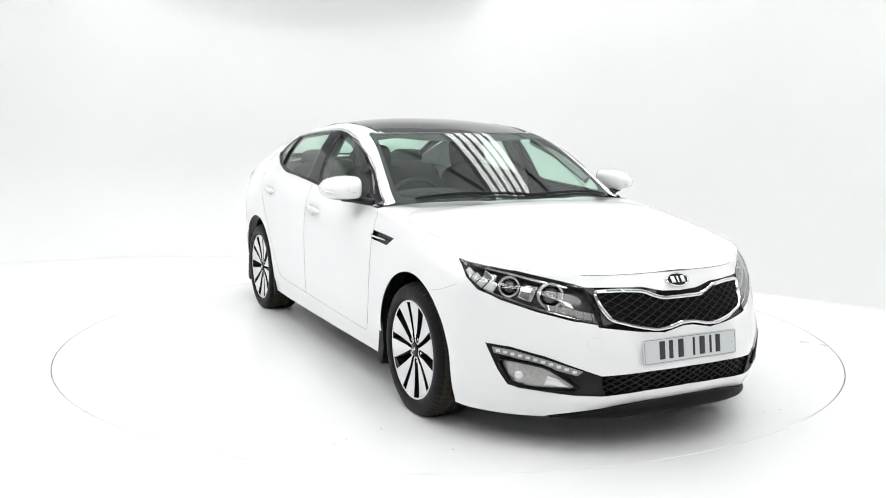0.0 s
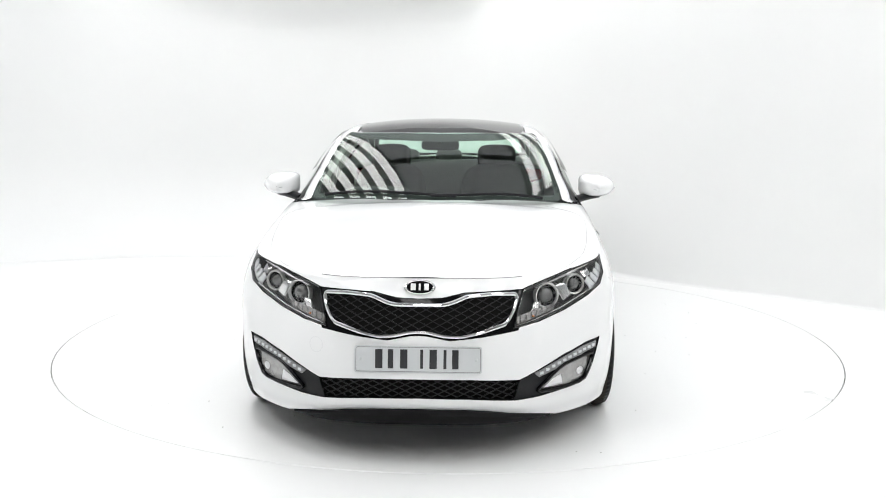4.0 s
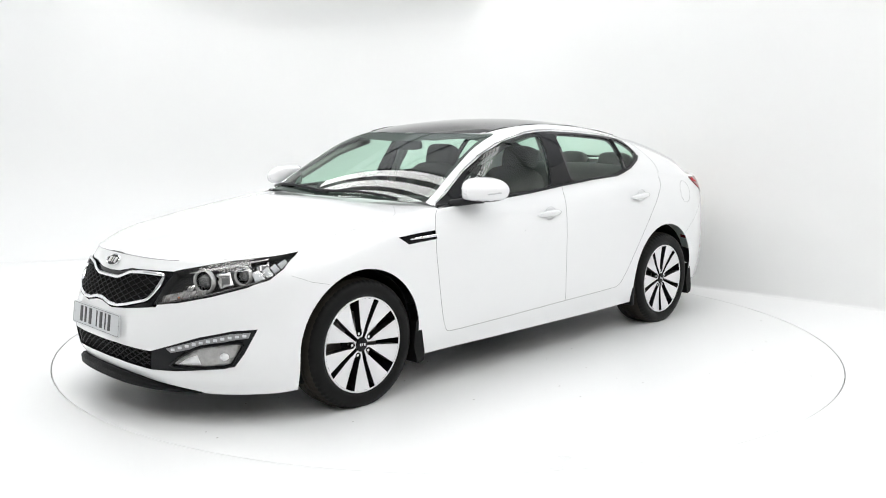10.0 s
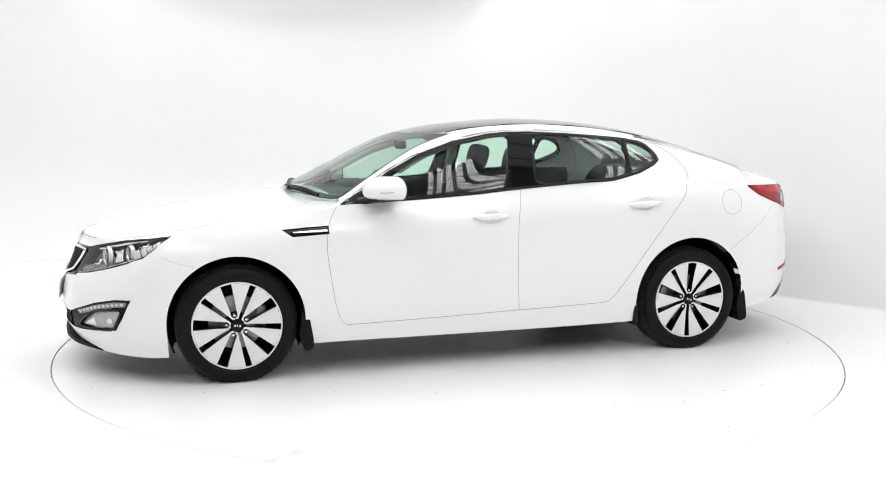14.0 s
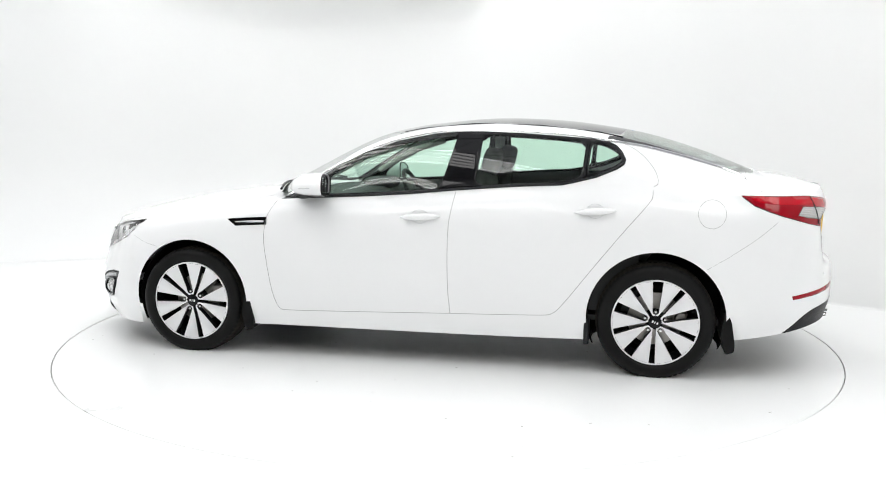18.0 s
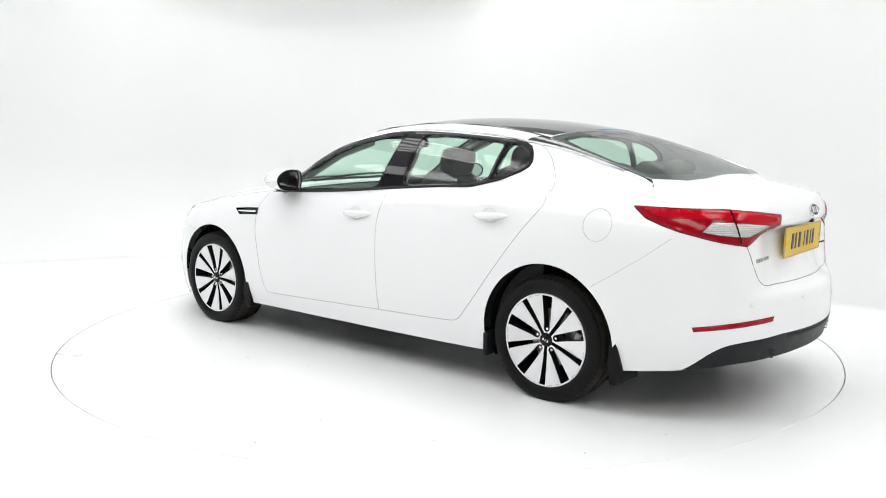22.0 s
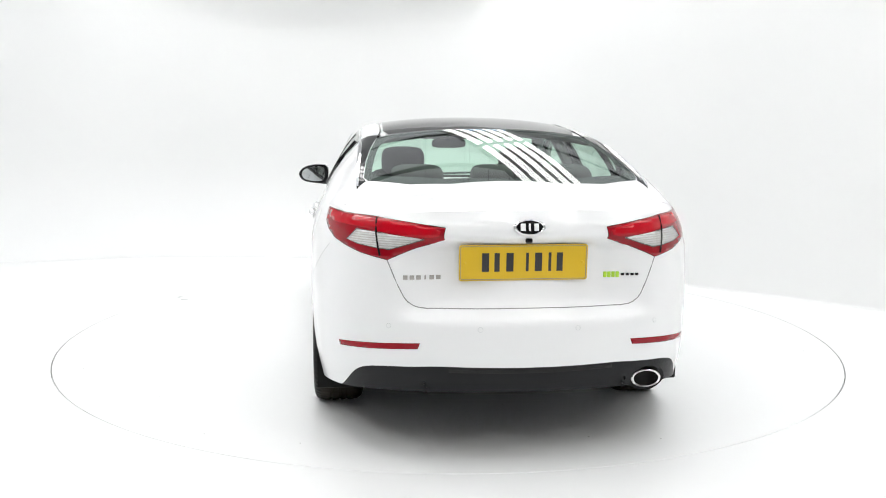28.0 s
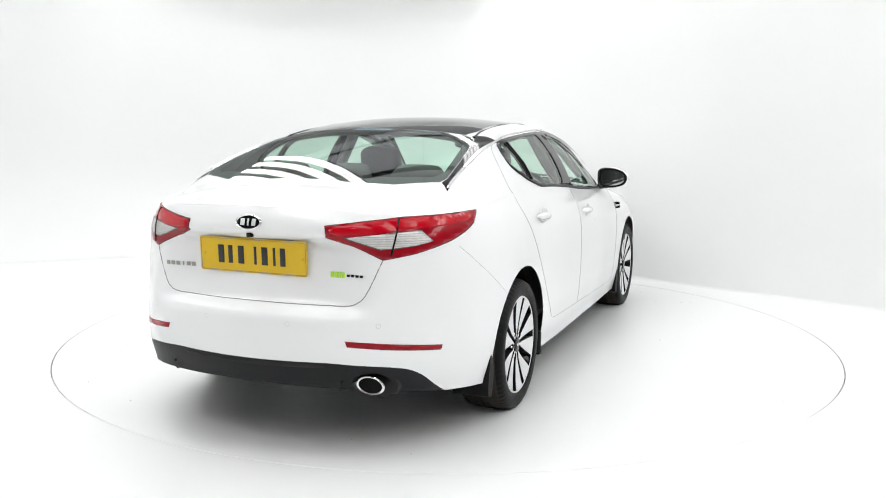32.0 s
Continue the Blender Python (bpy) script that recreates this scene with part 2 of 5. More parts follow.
def tub(bm, depth):
    """Turn a patch into a recess: its faces sink by depth, with walls round them."""
    old = list(bm.faces)
    r = bmesh.ops.extrude_face_region(bm, geom=old)
    bmesh.ops.delete(bm, geom=[f for f in old if f.is_valid], context="FACES_ONLY")
    bm.normal_update()
    vs = [g for g in r["geom"] if isinstance(g, bmesh.types.BMVert)]
    fs = [g for g in r["geom"] if isinstance(g, bmesh.types.BMFace)]
    nn = {}
    for f in fs:
        for v in f.verts:
            nn[v] = nn.get(v, Vector()) + f.normal
    for v in vs:
        if v in nn and nn[v].length > 1e-6:
            v.co -= nn[v].normalized() * depth
    return bm


# ---- shape of the car: x forward, y to its left, z up ----
# plan outline at the widest height: x, y, bottom z, shoulder z (nose to tail)
PLAN = [(2.362, 0, .20, .768), (2.355, .15, .20, .768), (2.335, .28, .198, .766), (2.285, .42, .18, .764), (2.20, .545, .158, .765),
        (2.09, .672, .147, .772), (1.96, .786, .146, .782), (1.80, .868, .15, .80), (1.60, .903, .17, .832), (1.40, .910, .18, .868),
        (1.15, .911, .185, .91), (.83, .912, .19, .953), (.41, .915, .19, .974), (.05, .915, .19, .998), (-.26, .915, .19, 1.027),
        (-.60, .915, .192, 1.054), (-.90, .913, .195, 1.068), (-1.15, .91, .2, 1.073), (-1.40, .911, .205, 1.07), (-1.65, .907, .215, 1.055),
        (-1.85, .882, .23, 1.04), (-2.03, .827, .25, 1.035), (-2.17, .755, .27, 1.032), (-2.29, .645, .29, 1.035), (-2.375, .50, .30, 1.042),
        (-2.43, .32, .305, 1.05), (-2.46, .15, .31, 1.055), (-2.468, 0, .31, 1.057)]
# how far the skin lies inside that outline, from sill (0) to shoulder (1)
SIDE = [(0, -.04), (.12, -.018), (.25, -.006), (.45, 0), (.65, 0), (.78, -.008), (.88, -.028), (.95, -.055), (1, -.085)]
NOSE = [(0, -.06), (.10, -.02), (.28, 0), (.45, -.005), (.63, -.035), (.80, -.075), (.92, -.105), (1, -.14)]
TAIL = [(0, -.03), (.14, 0), (.27, 0), (.40, -.008), (.465, -.014), (.55, -.024), (.73, -.036), (.86, -.048), (.96, -.068), (1, -.10)]
RECESS = [(0, 0), (.39, 0), (.42, -.012), (.455, -.050), (.48, -.062), (.55, -.073), (.62, -.077), (.80, -.080), (.835, -.026), (.865, -.005), (1, 0)]
# roof rail: x, y, z; crown: x, z on the centre line; hood and boot crowns: x, z
RAIL = [(1.10, .55, .94), (.95, .68, .95), (.80, .745, .975), (.70, .735, 1.04), (.525, .70, 1.155), (.326, .672, 1.265), (.125, .65, 1.335),
        (-.08, .635, 1.375), (-.35, .625, 1.393), (-.60, .622, 1.388), (-.85, .625, 1.37), (-1.10, .635, 1.335), (-1.40, .655, 1.27),
        (-1.70, .675, 1.185), (-1.95, .70, 1.09), (-2.06, .705, 1.045)]
CROWN = [(1.10, .955), (1.05, .984), (.838, 1.10), (.494, 1.272), (.304, 1.348), (.10, 1.395), (-.074, 1.418), (-.414, 1.446), (-.828, 1.433),
         (-1.206, 1.383), (-1.433, 1.332), (-1.70, 1.247), (-2.0, 1.13), (-2.06, 1.105)]
DECK = [(2.30, .768), (2.22, .772), (2.06, .826), (1.74, .897), (1.40, .95), (1.10, .985), (.70, .99), (-1.7, 1.14), (-2.0, 1.130), (-2.2, 1.102), (-2.345, 1.060), (-2.40, 1.046)]


def spline(rows, t):
    """Values of a smooth curve through rows, t in 0..len(rows)-1."""
    a = np.array(rows, float)
    n = len(a)
    t = np.clip(np.asarray(t, float), 0, n - 1)
    i = np.minimum(t.astype(int), n - 2)
    f = (t - i)[:, None]
    p0, p1, p2, p3 = (a[np.clip(i + k, 0, n - 1)] for k in (-1, 0, 1, 2))
    return .5 * (2 * p1 + (p2 - p0) * f + (2 * p0 - 5 * p1 + 4 * p2 - p3) * f * f + (3 * p1 - p0 - 3 * p2 + p3) * f ** 3)


def curve(rows, x):
    """Smooth lookup of the other columns by the first (falling or rising)."""
    a = np.array(rows, float)
    tt = np.linspace(0, len(a) - 1, 40 * len(a))
    c = spline(a, tt)
    o = np.argsort(c[:, 0])
    return np.stack([np.interp(x, c[o, 0], c[o, k]) for k in range(1, a.shape[1])], -1)


def smooth(e0, e1, x):
    x = np.clip((x - e0) / (e1 - e0), 0, 1)
    return x * x * (3 - 2 * x)


def outline(cols):
    t = np.linspace(0, len(PLAN) - 1, 4000)
    rows = [(PLAN[1][0], -PLAN[1][1], *PLAN[1][2:])] + PLAN + [(PLAN[-2][0], -PLAN[-2][1], *PLAN[-2][2:])]
    c = spline(rows, t + 1)
    d = np.r_[0, np.cumsum(np.hypot(*np.diff(c[:, :2], axis=0).T))]
    u = np.interp(np.linspace(0, d[-1], cols), d, t)
    c = spline(rows, u + 1)
    e = spline(rows, u + 1.02) - spline(rows, u + .98)
    n = np.stack([-e[:, 1], e[:, 0]], -1)
    n /= -np.hypot(*n.T)[:, None]
    return c, n


def skin(cols=180, rows=44):
    """Lower body, left half: grid of points from nose to tail, bottom to shoulder."""
    c, n = outline(cols)
    v = np.linspace(0, 1, rows)
    wf, wr = smooth(.25, .95, n[:, 0]), smooth(.25, .95, -n[:, 0])
    prof = [np.interp(v, *np.array(p).T) for p in (SIDE, NOSE, TAIL)]
    k = np.array([1, 2, 3, 2, 1]) / 9
    prof = [np.convolve(np.pad(q, 2, "edge"), k, "valid") for q in prof]
    off = (1 - wf - wr)[:, None] * prof[0] + wf[:, None] * prof[1] + wr[:, None] * prof[2]
    dip = np.interp(v, *np.array(RECESS).T) * (smooth(.62, .33, np.abs(c[:, 1])) * wr)[:, None]
    off = off + dip
    xy = c[:, None, :2] + n[:, None] * off[..., None]
    z = c[:, None, 2] + (c[:, 3] - c[:, 2])[:, None] * v
    g = np.concatenate([xy, z[..., None]], -1)
    g[0, :, 1] = g[-1, :, 1] = 0
    return g


def shoulder(x):
    """y and z of the shoulder edge at x."""
    e = skin()[:, -1]
    o = np.argsort(e[:, 0])
    return np.interp(x, e[o, 0], e[o, 1]), np.interp(x, e[o, 0], e[o, 2])


def deck(x0, x1, rows=40, cols=41):
    """Hood or boot lid: across from shoulder to shoulder."""
    e = skin()[:, -1, 0]
    x = np.sort(np.r_[x0, x1, e[(e < max(x0, x1) - .0005) & (e > min(x0, x1) + .0005)]])[::-1]
    x = np.r_[x[:1], x[1:-1][np.diff(x[:-1]) < -1e-5], x[-1:]]
    rows = len(x)
    y, z = shoulder(x)
    zc = np.maximum(curve(DECK, x)[:, 0], z)
    u = np.linspace(-1, 1, cols)
    u = np.sign(u) * np.abs(u) ** .8
    g = np.empty((rows, cols, 3))
    g[..., 0] = x[:, None]
    g[..., 1] = y[:, None] * u
    g[..., 2] = z[:, None] + (zc - z)[:, None] * (1 - np.abs(u) ** 2.1)
    return g


def canopy(x0=1.10, x1=-2.06, rows=110, cols=30):
    """Cabin: across from belt over the roof to belt."""
    x = np.linspace(x0, x1, rows)
    yb, zb = shoulder(x)
    yr, zr = curve(RAIL, x).T
    zc = curve(CROWN, x)[:, 0]
    zr = np.minimum(np.maximum(zr, zb - .02), zc)
    g = []
    t = np.linspace(0, 1, 16)[:, None]
    s = np.linspace(0, 1, 40)[1:, None]
    for i in range(rows):
        p0, p1 = np.array([yb[i], zb[i]]), np.array([yr[i], zr[i]])
        bow = np.array([1, .35]) * .022 * min(1, (zr[i] - zb[i]) / .25)
        a = p0 + (p1 - p0) * t + bow * 4 * t * (1 - t)
        yy = yr[i] * (1 - s)
        b = np.concatenate([yy, zr[i] + (zc[i] - zr[i]) * (1 - (1 - s) ** 2.3)], 1)
        q = np.concatenate([a, b])
        for _ in range(6):
            q[10:24] = q[10:24] * .5 + .25 * (q[9:23] + q[11:25])
        h = np.concatenate([np.full((len(q), 1), x[i]), q], 1)
        m = h[::-1][1:] * [1, -1, 1]
        g.append(np.concatenate([h, m]))
    return np.array(g)


# ---- studio ----


def build_room():
    # plan of the wall, round the set: x, y, radius of the cove at its foot
    plan = [(6.4, -1.75, .02), (4.6, -.26, .02), (3.36, .77, .02), (2.0, 1.90, .02), (1.45, 2.36, .06), (.75, 2.95, .35), (-.2, 3.65, .7), (-1.6, 4.2, .9),
            (-3.4, 4.25, 1.0), (-5.2, 3.6, 1.0), (-6.4, 2.2, 1.0), (-6.8, 0, 1.0), (-6.8, -2.5, .8), (-6.8, -5.0, .5)]
    t = np.linspace(0, len(plan) - 1, 141)
    p = np.array([[np.interp(a, range(len(plan)), [q[k] for q in plan]) for k in range(3)] for a in t])
    ks = np.ones(5) / 5
    sm = p.copy()
    for k in range(3):
        sm[2:-2, k] = np.convolve(p[:, k], ks, "valid")
    w = ((t > 4.3) & (t < 12.0))[:, None]
    p = np.where(w, sm, p)
    e = np.gradient(p[:, :2], axis=0)
    n = np.stack([-e[:, 1], e[:, 0]], -1)
    n /= np.hypot(*n.T)[:, None]
    if (n * (np.array([0, -2]) - p[:, :2])).sum() < 0:
        n = -n
    rows = []
    for i in range(len(p)):
        x, y, r = p[i]
        row = []
        for k in range(9):
            a = math.pi / 2 * k / 8
            q = p[i, :2] + n[i] * r * (1 - math.sin(a))
            row.append((q[0], q[1], r * (1 - math.cos(a))))
        # the wall's top is bent over in the middle of the set to darken it there
        over = .42 * float(smooth(.35, .05, x) * smooth(-3.8, -1.0, x)) * (y > 2)
        for z in (1.2, 1.8, 2.3, 2.45, 2.55, 2.62, 2.69, 2.76, 2.82):
            k = over * max(0, (z - 2.45) / .37) ** 2
            row.append((x + n[i, 0] * k, y + n[i, 1] * k, z))
        rows.append(row)
    bm = outward(grid_bm(rows), lambda c: Vector((c.x * 3, c.y * 3 + 2, c.z)))
    wall = tagged(solid(part("wall_cove", bm, WALLW), .04), "white painted studio wall curving into the floor", "wall", kind="structure")
    # floor round the turntable, up to the wall
    ring = [Vector((2.4900 * math.cos(a), 2.4900 * math.sin(a), 0)) for a in np.linspace(0, 2 * math.pi, 193)[:-1]]
    bm = bmesh.new()
    far = [Vector((16 * math.cos(a), 16 * math.sin(a), 0)) for a in np.linspace(0, 2 * math.pi, 193)[:-1]]
    low = [v + Vector((0, 0, -.05)) for v in ring]
    rows = [[*map(bm.verts.new, r)] for r in (low, ring, [a * .75 + b * .25 for a, b in zip(ring, far)], far)]
    for a, b in zip(rows, rows[1:]):
        for i in range(192):
            bm.faces.new((a[i], b[i], b[(i + 1) % 192], a[(i + 1) % 192]))
    tagged(part("floor", bm, FLOORW), "glossy white painted studio floor", "floor", kind="structure")
    # ring below the gap, its grey set to pass for the gap's shade
    bm = bmesh.new()
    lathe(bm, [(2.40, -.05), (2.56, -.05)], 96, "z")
    tagged(part("turntable_pit", bm, GAP), "dark ring under the turntable gap, coloured as its shade", "pit", kind="structure")
    # roof: translucent sheets between steel purlins, with banks of tubes under it
    # the split into a translucent and a grey part is added to steer light
    for y0, y1, mat, label in ((-4.2, 7, ROOFSHEET, "translucent sheet roof over the set, added to pass fill light"), (-12, -4.2, DIMROOF, "grey roof added over the camera side to dim reflections")):
        rr = []
        for i in range(33):
            x = -9 + 18 * i / 32
            z = 5.6 + .9 * (1 - (x / 9) ** 2)
            rr.append([(x, y, z) for y in np.linspace(y0, y1, 10)])
        bm = outward(grid_bm(rr), lambda c: c + Vector((0, 0, 1)))
        tagged(part("ceiling", bm, mat), label, "roof", kind="structure")
    # unseen walls added round the set to shut out the world and bounce fill
    for k, (a, b) in enumerate((((-9, -12), (9, -12)), ((9, -12), (9, 7)), ((9, 7), (-9, 7)), ((-9, 7), (-9, -12)))):
        bm = bmesh.new()
        d = Vector((b[0] - a[0], b[1] - a[1], 0))
        box(bm, ((a[0] + b[0]) / 2, (a[1] + b[1]) / 2, 3.3), (d.length, .1, 6.6), 0, Matrix.Rotation(math.atan2(d.y, d.x), 4, "Z"))
        tagged(part("wall_fill", bm, FILLWALL), "unseen pale wall added round the studio to block and bounce light", "wall", kind="structure")
    for k, y in enumerate(np.linspace(-11, 6, 12)):
        bm = bmesh.new()
        tube(bm, [(x, y, 5.45 + .9 * (1 - (x / 9) ** 2)) for x in np.linspace(-9, 9, 25)], .045, 6)
        tagged(part("roof_purlin", bm, STEEL), "grey steel roof purlin under the roof sheets", "purlin", "roof purlins", "structure")


# rows of lights: offset of the row, places along it
# banks far along the rows, on the camera side, are added fill light
ROWS = [(2.05, (-2.5, -.85, 2.05, 4.4, 6.0, 7.8)), (-.35, (-4.2, -2.6, -1.3, 3.4, 5.2, 7.0)), (-2.35, (-1.7, -.05, 1.6, 4.6, 6.2, 7.8)), (-4.6, (-2.6, -.6, 2.0, 3.8, 5.6))]
BANKS = [(.82 * e + .57 * d, .57 * e - .82 * d, 4.1, 34.8) for e, along in ROWS for d in along]


def build_lights():
    lamp = empty("tube_light_bank", "bank of five bare fluorescent tubes under the roof", "lamp", "tube light banks")
    bm = bmesh.new()
    box(bm, (0, 0, .06), (.92, 1.56, .03), .008)
    part("tray", bm, STEEL, lamp, "grey steel tray")
    for x in (-.4, .4):
        for y in (-.6, .6):
            part("hanger", tube(bmesh.new(), [(x, y, .06), (x, y, 2.45)], .006, 6), STEEL, lamp, "thin steel hanger")
    for k in range(5):
        bm = bmesh.new()
        tube(bm, [((k - 2) * .18, y, 0) for y in (-.76, 0, .76)], .054, 10, .6)
        part("tube", bm, TUBE, lamp, "glowing white fluorescent tube")
    for k, (x, y, z, a) in enumerate(BANKS):
        m = pose(x, y, z, 0, 0, a)
        if k == 0:
            lamp.matrix_basis = m
        else:
            copy_thing(lamp, m)


def build_turntable():
    ob = empty("turntable", "round white turntable flush with the studio floor", "turntable")
    bm = bmesh.new()
    lathe(bm, [(0, 0), (1.2, 0), (2.40, 0), (2.481, 0), (2.484, -.003), (2.484, -.04)], 192, "z")
    bmesh.ops.remove_doubles(bm, verts=bm.verts, dist=1e-5)
    outward(bm, lambda c: c - Vector((0, 0, 1)))
    part("deck", bm, TABLEW, ob)
    rng = random.Random(4)
    bm = bmesh.new()
    for k in range(46):
        a, r = rng.uniform(0, 6.28), 2.42 * math.sqrt(rng.uniform(.05, 1))
        w, h = rng.uniform(.003, .008), rng.uniform(.002, .004)
        prism(bm, around(r * math.cos(a), r * math.sin(a), w, h, 8, rng.uniform(0, 3)), lambda x, y, d: (x, y, d), .0012)
    tagged(part("scuff_marks", bm, SCUFF, ob), "small grey scuffs on the white deck", kind="stuff")
    return ob


# ---- car body ----


def both(pts, s):
    return [(x, y * s, z) for x, y, z in pts]


HEAD = [(1.708, .789, .806), (1.82, .735, .792), (1.945, .655, .772), (2.053, .553, .746), (2.13, .465, .725), (2.156, .435, .716), (2.212, .408, .640),
        (2.254, .394, .563), (2.183, .498, .580), (2.076, .618, .612), (1.958, .731, .655), (1.87, .79, .690), (1.803, .803, .735)]
FOG = [(1.937, .785, .465), (2.027, .718, .459), (2.143, .607, .428), (2.245, .483, .379), (2.283, .418, .356), (2.277, .393, .263), (2.21, .505, .263),
       (2.108, .636, .275), (2.022, .719, .290), (1.99, .752, .353)]
DRL = [(1.966, .769, .450), (2.04, .708, .444), (2.138, .615, .416), (2.243, .486, .371), (2.229, .505, .352), (2.122, .632, .388), (2.03, .714, .416), (1.973, .764, .426)]
FOGLAMP = [(2.222, .500, .293), (2.192, .551, .338), (2.144, .61, .378), (2.083, .673, .391), (2.009, .738, .399), (2.003, .742, .384), (2.025, .725, .34), (2.043, .704, .297), (2.137, .608, .288)]
GRILLE = [(0, .690), (.095, .694), (.19, .714), (.33, .716), (.452, .716), (.43, .638), (.412, .556), (.255, .537), (.128, .526), (.03, .545), (0, .546)]
CHROMERING = [(0, .664), (.10, .664), (.135, .672), (.20, .698), (.30, .703), (.405, .698), (.392, .640), (.36, .585), (.25, .556), (.17, .541), (.10, .545), (.04, .559), (0, .561)]
LOWGRILLE = [(0, .372), (.21, .369), (.435, .354), (.415, .262), (.21, .281), (0, .287)]
LIP = [(0, .234), (.20, .227), (.33, .212), (.47, .184), (.575, .156), (.635, .08), (0, .08)]
TAILLIGHT = [(-1.815, .793, 1.029), (-1.972, .761, 1.025), (-2.2, .62, 1.021), (-2.294, .49, 1.006), (-2.357, .332, .985), (-2.362, .342, .936), (-2.325, .465, .897),
             (-2.285, .562, .845), (-2.205, .675, .868), (-2.143, .735, .889), (-2.05, .78, .915), (-1.963, .80, .943), (-1.881, .806, .975), (-1.823, .795, 1.018)]
TAILCLEAR = [(-2.325, .405, .938), (-2.247, .583, .955), (-2.165, .686, .962), (-2.133, .724, .917), (-2.18, .669, .903), (-2.231, .58, .893), (-2.258, .527, .889), (-2.29, .475, .911)]
BOOTLINE = [(0, 1.2), (.75, 1.2), (.75, 1.0), (.60, .90), (.573, .845), (.535, .75), (.50, .682), (.46, .656), (.40, .648), (0, .655)]
DIFFUSER = [(0, .419), (.38, .420), (.60, .404), (.672, .390), (.715, .354), (.748, .285), (.80, .2), (0, .2)]
REFLECTOR = [(-2.13, .773, .475), (-2.25, .67, .493), (-2.34, .55, .506), (-2.394, .445, .514), (-2.393, .455, .489), (-2.33, .56, .479), (-2.24, .68, .466), (-2.137, .77, .453)]
FRONTDOOR = [(.83, .957), (.86, .92), (.896, .851), (.908, .72), (.891, .587), (.866, .43), (.845, .35), (.818, .296), (.79, .286), (.3, .299), (-.20, .314), (-.2345, .315),
             (-.234, .335), (-.222, .45), (-.218, .62), (-.220, .826), (-.244, .973), (-.262, 1.06)]
REARDOOR = [(-.15, 1.06), (-.15, .317), (-.235, .315), (-.55, .323), (-.77, .330), (-.815, .336), (-.85, .358), (-.938, .468), (-1.063, .635),
            (-1.218, .833), (-1.357, .997), (-1.362, 1.03), (-1.36, 1.12)]
DLO = [(.83, .950), (.6, .955), (.05, .98), (-.26, 1.0), (-.6, 1.03), (-.80, 1.05), (-.90, 1.076), (-1.05, 1.112), (-1.162, 1.158), (-1.203, 1.185), (-1.211, 1.215),
       (-1.190, 1.257), (-1.155, 1.294), (-1.085, 1.322), (-.85, 1.341), (-.6, 1.357), (-.38, 1.365), (-.24, 1.363), (-.1, 1.350), (.12, 1.307), (.33, 1.235), (.52, 1.137), (.7, 1.022)]
FRONTGLASS = [(.60, .988), (.3, 1.004), (.05, 1.018), (-.15, 1.034), (-.175, 1.10), (-.215, 1.25), (-.235, 1.348), (-.1, 1.334), (.12, 1.29), (.33, 1.217), (.47, 1.14), (.56, 1.085), (.60, 1.04)]
REARGLASS = [(-.36, 1.054), (-.6, 1.073), (-.80, 1.083), (-.90, 1.098), (-.965, 1.117), (-.975, 1.2), (-.985, 1.309), (-.85, 1.325), (-.6, 1.341), (-.385, 1.349), (-.375, 1.2)]
QUARTERGLASS = [(-1.0, 1.130), (-1.06, 1.143), (-1.155, 1.182), (-1.182, 1.203), (-1.184, 1.225), (-1.164, 1.260), (-1.09, 1.300), (-1.018, 1.308), (-1.008, 1.2)]
SCREEN = [(1.03, 0), (1.02, .25), (.965, .48), (.90, .62), (.845, .688), (.79, .718), (.72, .71), (.653, .697), (.527, .674), (.39, .646), (.25, .622), (.13, .602), (.10, .58), (.16, .52), (.24, .34), (.285, .15), (.298, 0)]
ROOFPANEL = [(.293, 0), (.280, .15), (.235, .34), (.156, .51), (.06, .532), (-.3, .515), (-.7, .515), (-1.05, .527), (-1.176, .505), (-1.204, .3), (-1.219, 0)]
BACKLIGHT = [(-1.225, 0), (-1.21, .3), (-1.185, .52), (-1.20, .565), (-1.4, .607), (-1.6, .636), (-1.79, .654), (-1.838, .637), (-1.935, .45), (-1.968, .25), (-1.978, 0)]
PILLARTRIM = [(-1.11, .60), (-1.15, .545), (-1.19, .545), (-1.205, .570), (-1.4, .609), (-1.6, .638), (-1.79, .656), (-1.838, .645), (-1.872, .688), (-1.7, .682), (-1.5, .670), (-1.3, .657), (-1.10, .652)]
SCREENCLEAR = [(.99, 0), (.98, .25), (.925, .46), (.855, .61), (.80, .675), (.70, .68), (.52, .648), (.36, .616), (.25, .590), (.262, .50), (.365, .34), (.41, .15), (.425, 0)]
BACKCLEAR = [(-1.265, 0), (-1.255, .3), (-1.25, .515), (-1.40, .570), (-1.6, .600), (-1.74, .615), (-1.80, .585), (-1.90, .3), (-1.92, 0)]
HOOD = [(2.5, 0), (2.5, .35), (2.17, .36), (2.12, .46), (2.045, .55), (1.94, .645), (1.80, .722), (1.643, .758), (1.49, .778), (1.30, .797), (1.19, .802), (1.11, .787), (1.05, .742), (.99, .665), (.94, .60), (.97, .40), (1.0, .28), (1.02, 0)]


def mirrored(pts):
    """A whole outline from its left half (first and last on the centre line)."""
    return pts + [(x, z) for x, z in [(-a, b) for a, b in pts[::-1]] if abs(x) > 1e-6]


def mirrored_top(pts):
    return pts + [(x, -y) for x, y in pts[::-1] if abs(y) > 1e-6]


